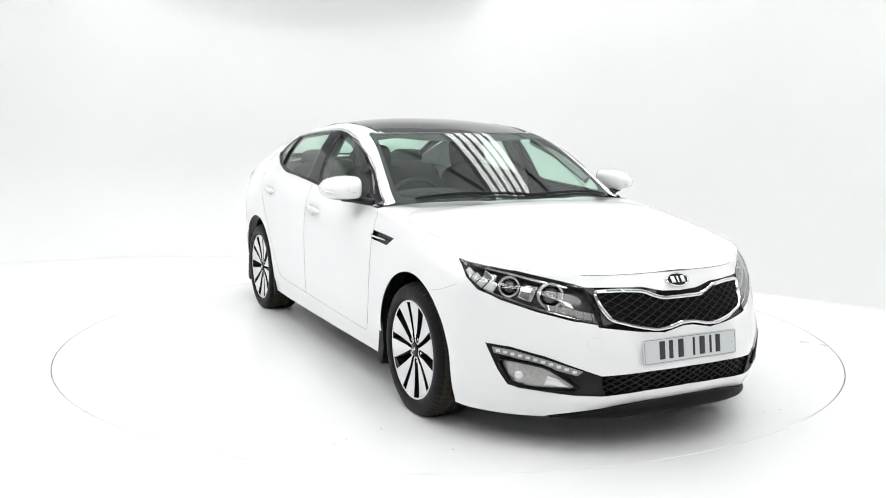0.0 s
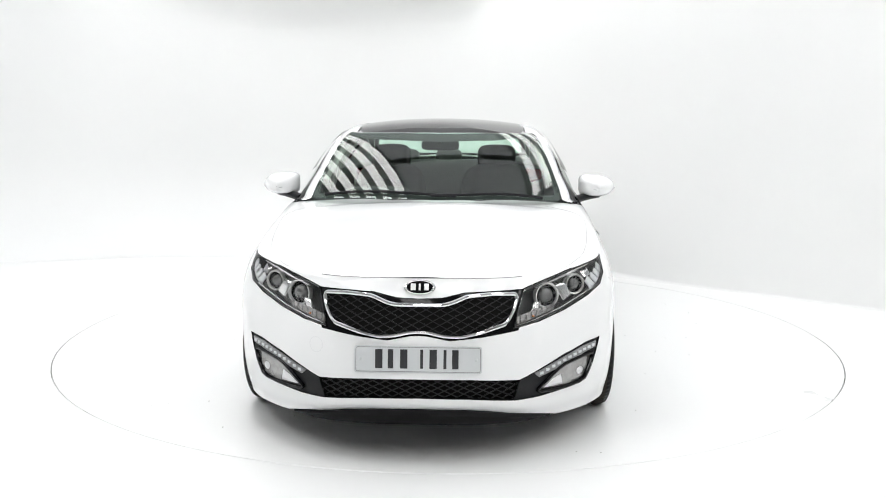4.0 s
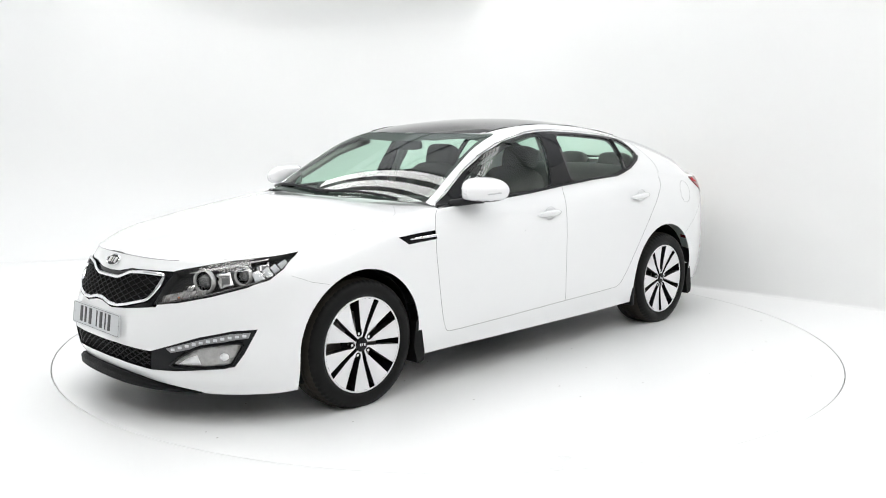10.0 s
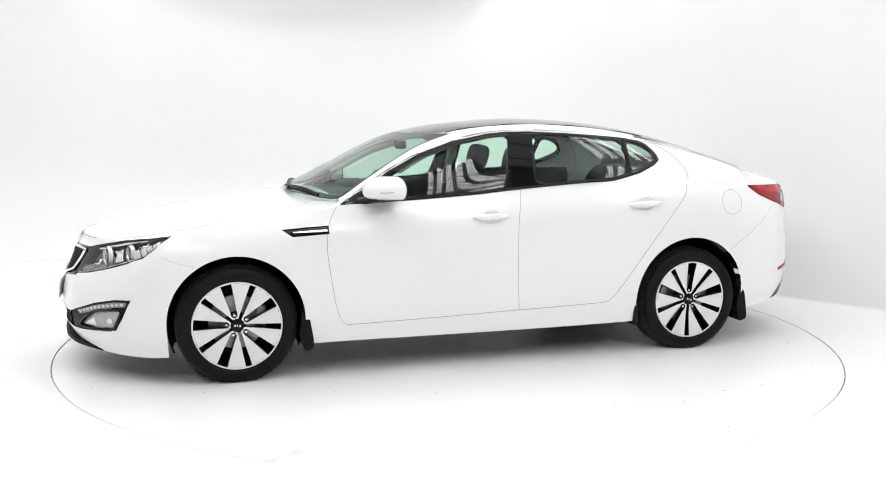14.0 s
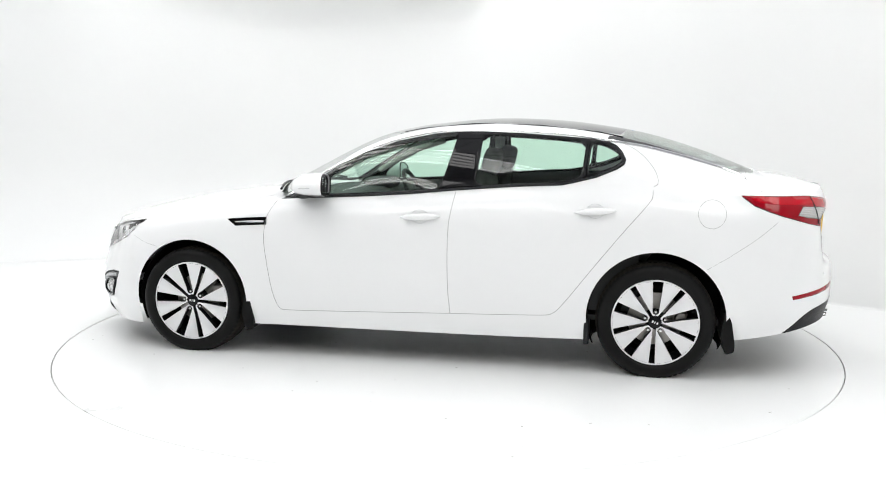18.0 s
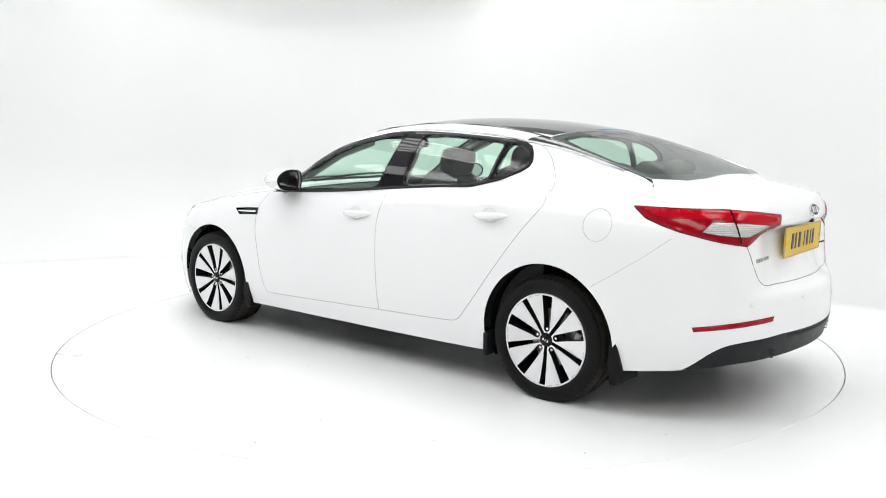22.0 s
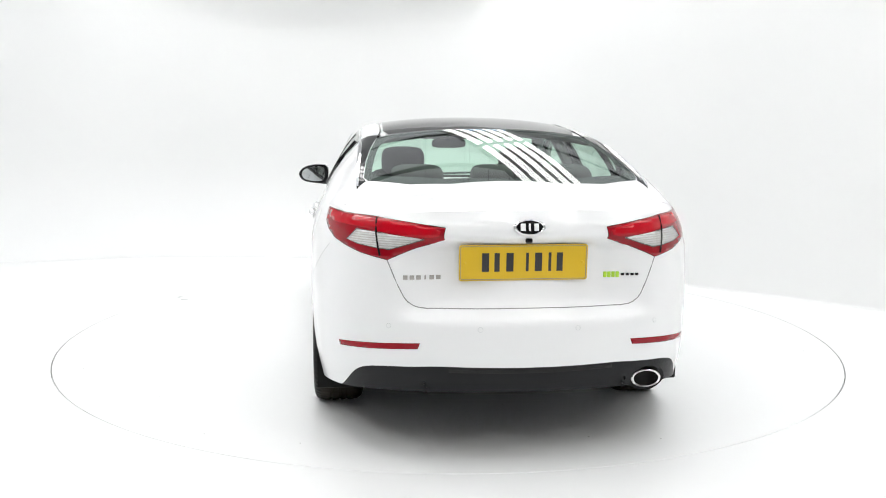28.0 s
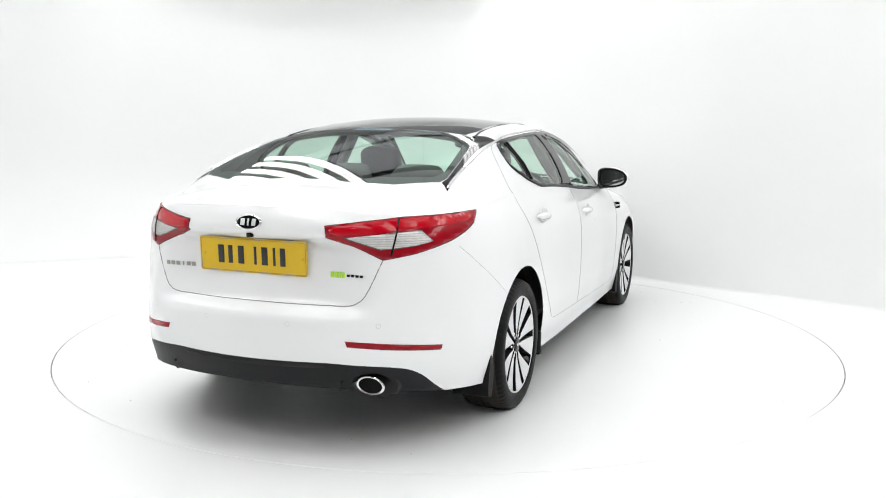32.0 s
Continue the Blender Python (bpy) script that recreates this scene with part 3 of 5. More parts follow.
def fine(poly, step=.03, passes=0):
    """Smooth a polygon by cutting its corners."""
    for _ in range(passes):
        out = []
        for p, q in zip(poly, poly[1:] + poly[:1]):
            out += [(p[0] * .8 + q[0] * .2, p[1] * .8 + q[1] * .2), (p[0] * .2 + q[0] * .8, p[1] * .2 + q[1] * .8)]
        poly = out
    return poly


def side_view(pts, s):
    """(x, z) points as seen along the left (s=1) or right (s=-1) side."""
    return [(-x, z) if s > 0 else (x, z) for x, z in pts]


def rear_view(pts):
    return [(-y, z) for y, z in pts]


def arch(cx, cz, r, s):
    pts = [(cx + r * math.cos(a), cz + r * math.sin(a)) for a in np.linspace(math.pi * 1.0, 0, 33)]
    return side_view(pts + [(cx + r - .012, 0), (cx - r + .012, 0)], s)


def build_skin():
    g = skin()
    bm = grid_bm(np.concatenate([g[::-1] * [1, -1, 1], g[1:]]))
    bmesh.ops.remove_doubles(bm, verts=[v for v in bm.verts if abs(v.co.y) < 1e-5], dist=1e-5)
    return outward(bm, lambda c: Vector((c.x * .85, 0, .5)))


def build_deck(x0, x1, rows):
    return outward(grid_bm(deck(x0, x1, rows)), lambda c: c - Vector((0, 0, 1)))


def build_cabin():
    return outward(grid_bm(canopy()), lambda c: Vector((c.x * .9, 0, .8)))


def smooth_source(bm):
    """Surface from which cut panels take their shading."""
    bm.normal_update()
    bm.verts.index_update()
    return {"bvh": BVHTree.FromBMesh(bm), "co": [v.co.copy() for v in bm.verts], "no": [v.normal.copy() for v in bm.verts],
            "faces": [[v.index for v in f.verts] for f in bm.faces], "edge": [v.index for v in bm.verts if v.is_boundary]}


def normal_at(src, p, limit):
    hit, n, i, d = src["bvh"].find_nearest(p)
    if hit is None or d > limit:
        return None
    f = src["faces"][i]
    w = poly_3d_calc([src["co"][k] for k in f], hit)
    return sum((src["no"][k] * a for k, a in zip(f, w)), Vector()).normalized()


def marry(one, two):
    """Shade the joint of two surfaces as one where they meet along the flanks."""
    new_no = []
    for src, other in ((one, two), (two, one)):
        for k in src["edge"]:
            n = normal_at(other, src["co"][k], .004)
            if n is not None and src["no"][k].dot(n) > .3:
                w = float(smooth(.25, .5, max(abs(src["no"][k].y), abs(n.y)))) * .5
                new_no.append((src, k, src["no"][k].lerp(n, w).normalized()))
    for src, k, n in new_no:
        src["no"][k] = n


def follow(ob, src, limit=.006):
    out = []
    for v in ob.data.vertices:
        n = normal_at(src, v.co, limit) or v.normal.copy()
        out.append(n if n.dot(v.normal) > 0 else v.normal.copy())
    ob.data.normals_split_custom_set_from_vertices(out)
    return ob


def fair(ob, axis, flat=1.0, bend=1.0):
    """Shade a pane after one smooth surface fitted through it; axis is its depth direction."""
    co = np.array([v.co[:] for v in ob.data.vertices])
    a, b = [k for k in range(3) if k != axis]
    mid, span = co.mean(0), np.ptp(co, axis=0) / 2
    p, q, d = (co[:, a] - mid[a]) / span[a], (co[:, b] - mid[b]) / span[b], co[:, axis]
    terms = [(i, j) for i in range(4) for j in (range(0, 5, 2) if axis == 2 else range(4)) if i + j <= (3 if axis == 2 else 4) and not (i > 2 and j > 0)]
    k = np.linalg.lstsq(np.stack([p ** i * q ** j for i, j in terms], -1), d, rcond=None)[0]
    k = [w * (flat if j > 0 else 1) * (bend if i > 1 else 1) for w, (i, j) in zip(k, terms)]
    da = sum(w * i * p ** max(i - 1, 0) * q ** j for w, (i, j) in zip(k, terms)) / span[a]
    db = sum(w * j * p ** i * q ** max(j - 1, 0) for w, (i, j) in zip(k, terms)) / span[b]
    out = []
    for v, x, y in zip(ob.data.vertices, da, db):
        n = Vector((0, 0, 0))
        n[axis], n[a], n[b] = 1, -x, -y
        n.normalize()
        out.append(n if n.dot(v.normal) > 0 else -n)
    ob.data.normals_split_custom_set_from_vertices(out)
    return ob


def panel(name, bm, mat, parent, gap=.0022, thick=.012, label="", src=None):
    ob = part(name, bm, mat, parent, label, sharp=50)
    return follow(ob, src) if src else ob


def seam(parent, bvh, poly, phi, r=.0014, name="shut_line", closed=False, step=.02):
    """A thin dark bar along a panel joint, in place of the shade in the gap."""
    pts = []
    run = poly + poly[:1] if closed else poly
    for p, q in zip(run, run[1:]):
        n = max(1, int(math.hypot(q[0] - p[0], q[1] - p[1]) / step))
        for i in range(n):
            t = i / n
            pts.append((p[0] + (q[0] - p[0]) * t, p[1] + (q[1] - p[1]) * t))
    pts.append(run[-1])
    out = []
    for a, b in pts:
        u, v, d = view_axes(phi)
        hit, n, _, _ = bvh.ray_cast(u * a + v * b + d * 6, -d)
        if hit:
            out.append(hit)
    return part(name, tube(bmesh.new(), out, r, 6), LINEGREY, parent)


def join(dst, src):
    made = {v: dst.verts.new(v.co) for v in src.verts}
    for f in src.faces:
        try:
            dst.faces.new([made[v] for v in f.verts])
        except ValueError:
            pass
    src.free()


def fine_line(pts, passes=1):
    """Round the corners of an open line."""
    for _ in range(passes):
        out = [pts[0]]
        for p, q in zip(pts, pts[1:]):
            out += [(p[0] * .8 + q[0] * .2, p[1] * .8 + q[1] * .2), (p[0] * .2 + q[0] * .8, p[1] * .2 + q[1] * .8)]
        pts = out + [pts[-1]]
    return pts


WHEELS = [(1.3975, 1), (1.3975, -1), (-1.3975, 1), (-1.3975, -1)]


def build_car():
    car = empty("car", "white four-door saloon car with black glass roof on the turntable", "car")
    low = build_skin()
    whole = low.copy()
    hood_bm, boot_bm = build_deck(2.221, .80, 60), build_deck(-1.72, -2.3678, 36)
    SK, HD, BT = smooth_source(whole), smooth_source(hood_bm), smooth_source(boot_bm)
    marry(SK, HD)
    marry(SK, BT)
    for x, s in WHEELS:
        lift(low, arch(x, .330, .368 if x > 0 else .382, s), 90 * s).free()
    # lamps, grilles and trim leave holes in the skin
    for s in (1, -1):
        lamp_front(car, low, s)
        fog_surround(car, low, s)
        lamp_rear(car, low, s)
        fender_vent(car, low, s)
        bm = lift(low, flatten(both(REFLECTOR, s), 135 * s), 135 * s)
        solid(part("rear_reflector", push(shrink(bm, .001), .002), DARKRED, car, "dark red bumper reflector"), .004)
    front_grille(car, low)
    lower_grille(car, low)
    lift(low, mirrored(LIP), 0).free()
    c, n = outline(400)
    rows = []
    for y in np.linspace(-.60, .60, 61):
        a = abs(y)
        x, nx, ny = (np.interp(a, c[:150, 1], k[:150]) for k in (c[:, 0], n[:, 0], n[:, 1]))
        zt = np.interp(a, [p[0] for p in LIP[:5]], [p[1] for p in LIP[:5]])
        zb = .172 - .030 * (a / .63) ** 2
        sg = math.copysign(1, y)
        w = (a / .63) ** 3
        rows.append([(x + nx * (o * (1 - w) - .062 * w), y + sg * ny * (o * (1 - w) - .062 * w), z) for o, z in ((-.05, zt + .004), (-.022, zt + .001), (-.010, zt - .25 * (zt - zb)), (-.012, zb + .012), (-.022, zb + .002), (-.05, zb), (-.16, zb + .015))])
    part("front_lip", outward(grid_bm(rows), lambda c: c - Vector((1, 0, -.3))), LIPBLACK, car, "dark grey plastic lip spoiler")
    bm = lift(low, rear_view(rounded(mirrored(DIFFUSER), .035, 3)), 180)
    lift(bm, rear_view(around(-.538, .324, .076, .054, 28)), 180).free()
    step = lift(bm, rear_view([(.33, .410), (-.36, .412), (-.36, .396), (.33, .394)]), 180, keep=True)
    solid(part("diffuser_step", push(step, .0015), UNDER, car, "dark step along the bumper insert"), .003)
    back = lift(whole, rear_view([(.62, .385), (-.44, .385), (-.44, .30), (.62, .30)]), 180, keep=True)
    part("diffuser_back", push(back, -.003), PLASTIC, car)
    panel("rear_diffuser", bm, PLASTIC, car, 0, 0, "dark grey plastic rear bumper insert", SK)
    # doors, flap, bumpers, boot lid
    skin_bvh = BVHTree.FromBMesh(whole)
    for s in (1, -1):
        fd = panel("front_door", lift(low, side_view(FRONTDOOR, s), 90 * s), PAINT, car, src=SK)
        rd = panel("rear_door", lift(low, side_view(REARDOOR, s), 90 * s), PAINT, car, src=SK)
        for door, x0, x1, z0, z1 in ((fd, .064, -.174, .871, .880), (rd, -.937, -1.166, .924, .937)):
            door_handle(door, whole, s, x0, x1, z0, z1)
        seam(fd, skin_bvh, side_view(fine_line(FRONTDOOR), s), 90 * s)
        seam(rd, skin_bvh, side_view(fine_line(REARDOOR[2:]), s), 90 * s)
        seam(car, skin_bvh, side_view([(1.61, .648), (1.70, .668), (1.79, .705)], s), 90 * s, .0007, "bumper_joint")
        seam(car, skin_bvh, side_view([(-1.662, .626), (-1.779, .70), (-1.917, .794), (-2.03, .885)], s), 90 * s, .0008, "bumper_joint")
    flap = panel("fuel_flap", lift(low, side_view(around(-1.678, .928, .074, .077, 36), 1), 90), PAINT, car, src=SK)
    seam(flap, skin_bvh, side_view(around(-1.678, .928, .074, .077, 36), 1), 90, .0010, closed=True)
    bumper = lift(low, [(y, z) for y, z in mirrored([(0, .9), (.79, .9), (.802, .735), (.84, .69), (1.2, .655), (1.2, 0), (0, 0)])], 0, facing=.02)
    panel("front_bumper", bumper, PAINT, car, src=SK)
    lid = panel("boot_face", lift(low, rear_view(mirrored(BOOTLINE)), 180), PAINT, car, src=SK)
    line = rear_view([(.573, .845), (.535, .75), (.50, .682), (.46, .656), (.40, .648), (0, .655), (-.40, .648), (-.46, .656), (-.50, .682), (-.535, .75), (-.573, .845)])
    seam(lid, skin_bvh, fine_line(line), 180, .0022)
    tail = bmesh.new()
    for s in (1, -1):
        join(tail, lift(low, side_view([(-1.62, .60), (-2.05, .90), (-2.3, .86), (-2.6, .86), (-2.6, 0), (-1.6, 0)], s), 90 * s, facing=-.02))
    join(tail, lift(low, rear_view(mirrored([(0, .72), (.57, .845), (.70, .87), (.9, .8), (.9, .1), (0, .1)])), 180))
    bmesh.ops.remove_doubles(tail, verts=tail.verts, dist=2e-4)
    panel("rear_bumper", tail, PAINT, car, src=SK)
    panel("body_side", low, PAINT, car, src=SK)
    # hood, wing tops, boot top
    bm = hood_bm
    deck_bvh = BVHTree.FromBMesh(bm)
    hood = panel("hood", lift(bm, mirrored_top(HOOD), "top"), PAINT, car, src=HD)
    panel("wing_top", bm, PAINT, car, src=HD)
    for s in (1, -1):
        seam(hood, deck_bvh, [(x, y * s) for x, y in fine_line(HOOD[2:15])], "top", .0009)
    edge = [Vector(p) for p in skin()[:, -1] if p[0] > 1.5 and p[1] < .44]
    front = [Vector((p.x, -p.y, p.z)) for p in edge[:0:-1]] + edge
    part("shut_line", tube(bmesh.new(), front, .0016, 6), LINEGREY, hood)
    bm = boot_bm
    deck_bvh = BVHTree.FromBMesh(bm)
    lid = panel("boot_lid", bm, PAINT, car, src=BT)
    for s in (1, -1):
        seam(lid, deck_bvh, [(-1.86, .66 * s), (-1.90, .70 * s), (-1.955, .745 * s)], "top", .0015)
    # cabin
    cab = build_cabin()
    for v in cab.verts:
        foot = -1.978 + .138 * (v.co.y / .65) ** 2
        if v.co.x < foot:
            hit = deck_bvh.ray_cast(Vector((max(v.co.x, -2.36), v.co.y, 3)), Vector((0, 0, -1)))[0]
            if hit:
                w = float(smooth(foot, foot - .15, v.co.x))
                v.co.z += (hit.z + .0006 - v.co.z) * w
    cab_whole = cab.copy()
    CB = smooth_source(cab_whole)
    for s in (1, -1):
        frame_bm = lift(cab, side_view(DLO, s), 90 * s)
        for name, poly in (("front_door_glass", FRONTGLASS), ("rear_door_glass", REARGLASS), ("quarter_glass", QUARTERGLASS)):
            g = lift(frame_bm, side_view(fine(poly, passes=1), s), 90 * s)
            ob = part(name, push(g, -.003), GLASS, car, "green tinted side glass")
            if name == "quarter_glass":
                follow(ob, CB, .02)
            else:
                fair(ob, 1)
            ob.visible_shadow = False
        solid(part("window_surround", frame_bm, GLOSS, car, "gloss black window surround and pillar"), .02)
    # front and rear screens over their black printed edges
    for name, edge, clear_part, label in (("windscreen", SCREEN, SCREENCLEAR, "green tinted windscreen"), ("rear_window", BACKLIGHT, BACKCLEAR, "green tinted rear window")):
        g = lift(cab, mirrored_top(edge), "top")
        ring = g.copy()
        lift(ring, mirrored_top(clear_part), "top").free()
        ob = fair(part(name, g, GLASS, car, label), 2, *((.55, .15) if edge is SCREEN else (.75, .25)))
        ob.visible_shadow = False
        part("printed_edge", push(ring, -.005), PRINT, ob, "black printed edge of the glass")
    for s in (1, -1):
        g = lift(cab, [(x, y * s) for x, y in PILLARTRIM], "top")
        follow(part("rear_pillar_trim", push(g, .0008), GLOSS, car, "gloss black strip beside the rear window"), CB)
    g = lift(cab, mirrored_top(ROOFPANEL), "top")
    fair(part("glass_roof", push(g, .001), ROOFGLASS, car, "black panoramic glass roof"), 2)
    # what is left forward of the screen and over the boot would lie under the panels
    dead = [f for f in cab.faces if f.calc_center_median().x > .80 or f.calc_center_median().x < -2.132 + .138 * (f.calc_center_median().y / .65) ** 2]
    bmesh.ops.delete(cab, geom=dead, context="FACES")
    panel("roof_frame", cab, PAINT, car, src=CB)
    return car, whole, cab_whole


def at_skin(bvh, phi, across, up, depth=0.0):
    """Point and normal where the view along phi meets the skin."""
    u, v, d = view_axes(phi)
    hit, n, _, _ = bvh.ray_cast(u * across + v * up + d * 6, -d)
    if hit is None:
        hit, n, _, _ = bvh.find_nearest(u * across + v * up + d * 2.1)
    return hit - n * depth if n.dot(d) > 0 else hit + n * depth, n if n.dot(d) > 0 else -n


def lamp_front(car, low, s):
    bvh = BVHTree.FromBMesh(low)
    bm = lift(low, flatten(both(HEAD, s), 45 * s), 45 * s)
    cover = bm.copy()
    lamp = part("headlamp", tub(bm, .075), LAMPGREY, car, "dark headlamp housing with two projectors")

    def spot(x, y, z, depth):
        (a, b), = flatten([(x, y * s, z)], 45 * s)
        return at_skin(bvh, 45 * s, a, b, depth)[0]
    d = Vector((.93, .36 * s, .03)).normalized()

    def plate_in(name, pts, depth, mat, label=""):
        bm2 = lift(cover, flatten(both(pts, s), 45 * s), 45 * s, keep=True)
        return solid(part(name, push(bm2, -depth), mat, lamp, label), .006)
    for (x, y, z, r) in ((1.962, .690, .713, .042), (2.090, .556, .683, .052)):
        m = Matrix.Translation(spot(x, y, z, .030)) @ d.to_track_quat("Y", "Z").to_matrix().to_4x4()
        bm2 = lathe(bmesh.new(), [(r * 1.14, -.014), (r * 1.12, .002), (r * 1.04, .008), (r * .95, .006), (r * .90, -.004)], 36)
        bm2.transform(m)
        part("projector_ring", bm2, RINGS, lamp, "bright projector ring")
        bm2 = lathe(bmesh.new(), [(r * .90, -.004), (r * .78, -.012), (r * .64, -.018)], 36)
        bm2.transform(m)
        part("projector_bezel", bm2, GLOSS, lamp, "dark bezel inside the ring")
        bm2 = lathe(bmesh.new(), [(r * .70, -.02)] + [(r * .70 * math.cos(a), -.02 + r * .6 * math.sin(a)) for a in np.linspace(.1, 1.5, 8)] + [(.0005, -.02 + r * .6)], 28)
        bm2.transform(m)
        part("projector_lens", bm2, PROJECTOR, lamp, "clear projector lens")
    # blocks of side lights along the rear edge
    low_edge = [Vector(p) for p in (HEAD[0], HEAD[12], HEAD[11], HEAD[10])]
    top_edge = [Vector(p) for p in (HEAD[0], HEAD[1], (1.89, .693, .781), HEAD[2])]

    def along(edge, t):
        k = min(int(t * 3), 2)
        return edge[k].lerp(edge[k + 1], t * 3 - k)
    for t0, t1 in ((.20, .34), (.37, .51), (.54, .68), (.71, .86)):
        quad = [along(low_edge, t).lerp(along(top_edge, t), w) for t, w in ((t0, .10), (t1, .10), (t1, .44), (t0, .54))]
        plate_in("side_led", [tuple(q) for q in quad], .010, PALE, "pale side light block")
    plate_in("reflector", [(2.055, .602, .720), (2.005, .645, .735), (1.990, .665, .668), (2.04, .625, .650)], .026, CHROME, "chrome reflector between the projectors")
    plate_in("reflector", [(1.90, .715, .765), (1.845, .745, .775), (1.855, .765, .742), (1.91, .735, .735)], .024, CHROME, "chrome reflector")
    plate_in("reflector", [(2.15, .50, .66), (2.12, .535, .668), (2.14, .525, .628), (2.17, .485, .622)], .030, CHROME, "chrome reflector")
    bm2 = tube(bmesh.new(), [spot(1.84, .738, .782, .014), spot(1.94, .665, .763, .014), spot(2.03, .58, .740, .014), spot(2.11, .485, .716, .014)], [.004, .008, .008, .004], 8)
    part("brow", bm2, CHROME, lamp, "chrome strip along the lamp's upper edge")
    bm2 = tube(bmesh.new(), [spot(*p, .012) for p in ((1.90, .765, .684), (1.965, .722, .665), (2.078, .615, .623), (2.18, .497, .591), (2.24, .412, .576))], .0035, 8)
    part("sill", bm2, CHROME, lamp, "bright lower edge of the lamp")
    patch = [(2.232, .415, .580), (2.18, .495, .597), (2.10, .59, .622), (2.09, .59, .645), (2.16, .505, .632), (2.222, .418, .612)]
    plate_in("indicator", patch, .022, FOGGLASS, "ribbed clear indicator")
    bm2 = bmesh.new()
    for k in range(7):
        t = (k + .5) / 7
        p, q = Vector(patch[0]).lerp(Vector(patch[2]), t), Vector(patch[5]).lerp(Vector(patch[3]), t)
        tube(bm2, [spot(*p, .020), spot(*q, .020)], .0028, 6)
    part("indicator_rib", bm2, CHROME, lamp, "fine bright ribs")
    bm2 = box(bmesh.new(), spot(2.165, .475, .606, .020), (.008, .014, .008), .003, Matrix.Rotation(radians(-50 * s), 4, "Z"))
    part("indicator_bulb", bm2, AMBER, lamp, "faint amber bulb")
    rim = fine_line([tuple(p) for p in flatten(both(HEAD, s), 45 * s)] + [tuple(flatten(both(HEAD[:1], s), 45 * s)[0])], 0)
    pts = [at_skin(bvh, 45 * s, a, b)[0] for a, b in rim]
    part("lamp_seal", tube(bmesh.new(), pts, .0026, 6), GLOSS, lamp, "thin black seal")
    ob = part("headlamp_lens", push(cover, .001), LENS, lamp, "clear headlamp lens")
    ob.visible_shadow = False


def fog_surround(car, low, s):
    bvh = BVHTree.FromBMesh(low)
    bm = lift(low, flatten(both(FOG, s), 45 * s), 45 * s)
    base = bm.copy()
    drl = lift(base, flatten(both(DRL, s), 45 * s), 45 * s, keep=True)
    lampf = lift(base, fine(flatten(both(FOGLAMP, s), 45 * s), passes=1), 45 * s, keep=True)
    ob = part("fog_lamp_surround", tub(bm, .007), PLASTIC, car, "dark grey plastic fog lamp surround")
    rim = fine(flatten(both(FOGLAMP, s), 45 * s), passes=1)
    mid = Vector((sum(p[0] for p in rim) / len(rim), sum(p[1] for p in rim) / len(rim)))
    pts = [at_skin(bvh, 45 * s, mid.x + (a - mid.x) * 1.10, mid.y + (b - mid.y) * 1.14)[0] for a, b in rim]
    part("fog_lamp_rim", tube(bmesh.new(), pts + pts[:1], .008, 8, cap=False), GLOSS, ob, "gloss black fog lamp rim")
    solid(part("running_light", push(drl, .0), STRIPGREY, ob, "clear running light strip"), .008)
    for k in range(11):
        t = (k + .5) / 11
        top = Vector((1.975, .762, .438)).lerp(Vector((2.232, .500, .363)), t)
        arc = 1 - (2 * t - 1) ** 2
        (a, b), = flatten([(top.x + .02 * arc, (top.y + .02 * arc) * s, top.z + .010 * arc)], 45 * s)
        h, n = at_skin(bvh, 45 * s, a, b)
        bm2 = box(bmesh.new(), (0, 0, 0), (.006, .0185, .012), .002)
        bm2.transform(Matrix.Translation(h + n * .001) @ Matrix.Rotation(math.atan2(n.y, n.x), 4, "Z"))
        part("led", bm2, PALE, ob, "small square running light")
    lampo = solid(part("fog_lamp", push(lampf.copy(), -.006), FOGGLASS, ob, "clear fog lamp"), .004)
    lampf.free()
    for w, h, out in ((.022, .018, .004),):
        (a, b), = flatten([(2.06, .690 * s, .338)], 45 * s)
        hit, n = at_skin(bvh, 45 * s, a, b)
        bm2 = lathe(bmesh.new(), [(w, 0), (w * .8, .003), (w * .3, .008), (.0004, .009)], 20)
        bm2.transform(Matrix.Translation(hit + n * (out - .008)) @ n.to_track_quat("Y", "Z").to_matrix().to_4x4() @ Matrix.Diagonal((1, 1, .8, 1)))
        part("fog_bulb", bm2, SATIN, lampo, "bright bowl of the fog lamp")
    for quad in ([(2.205, .528, .298), (2.18, .565, .328), (2.15, .602, .345), (2.135, .612, .296)],):
        bm2 = lift(base, flatten(both(quad, s), 45 * s), 45 * s, keep=True)
        solid(part("fog_reflector", push(bm2, -.0045), SATIN, lampo, "bright facet of the fog lamp reflector"), .004)
    base.free()


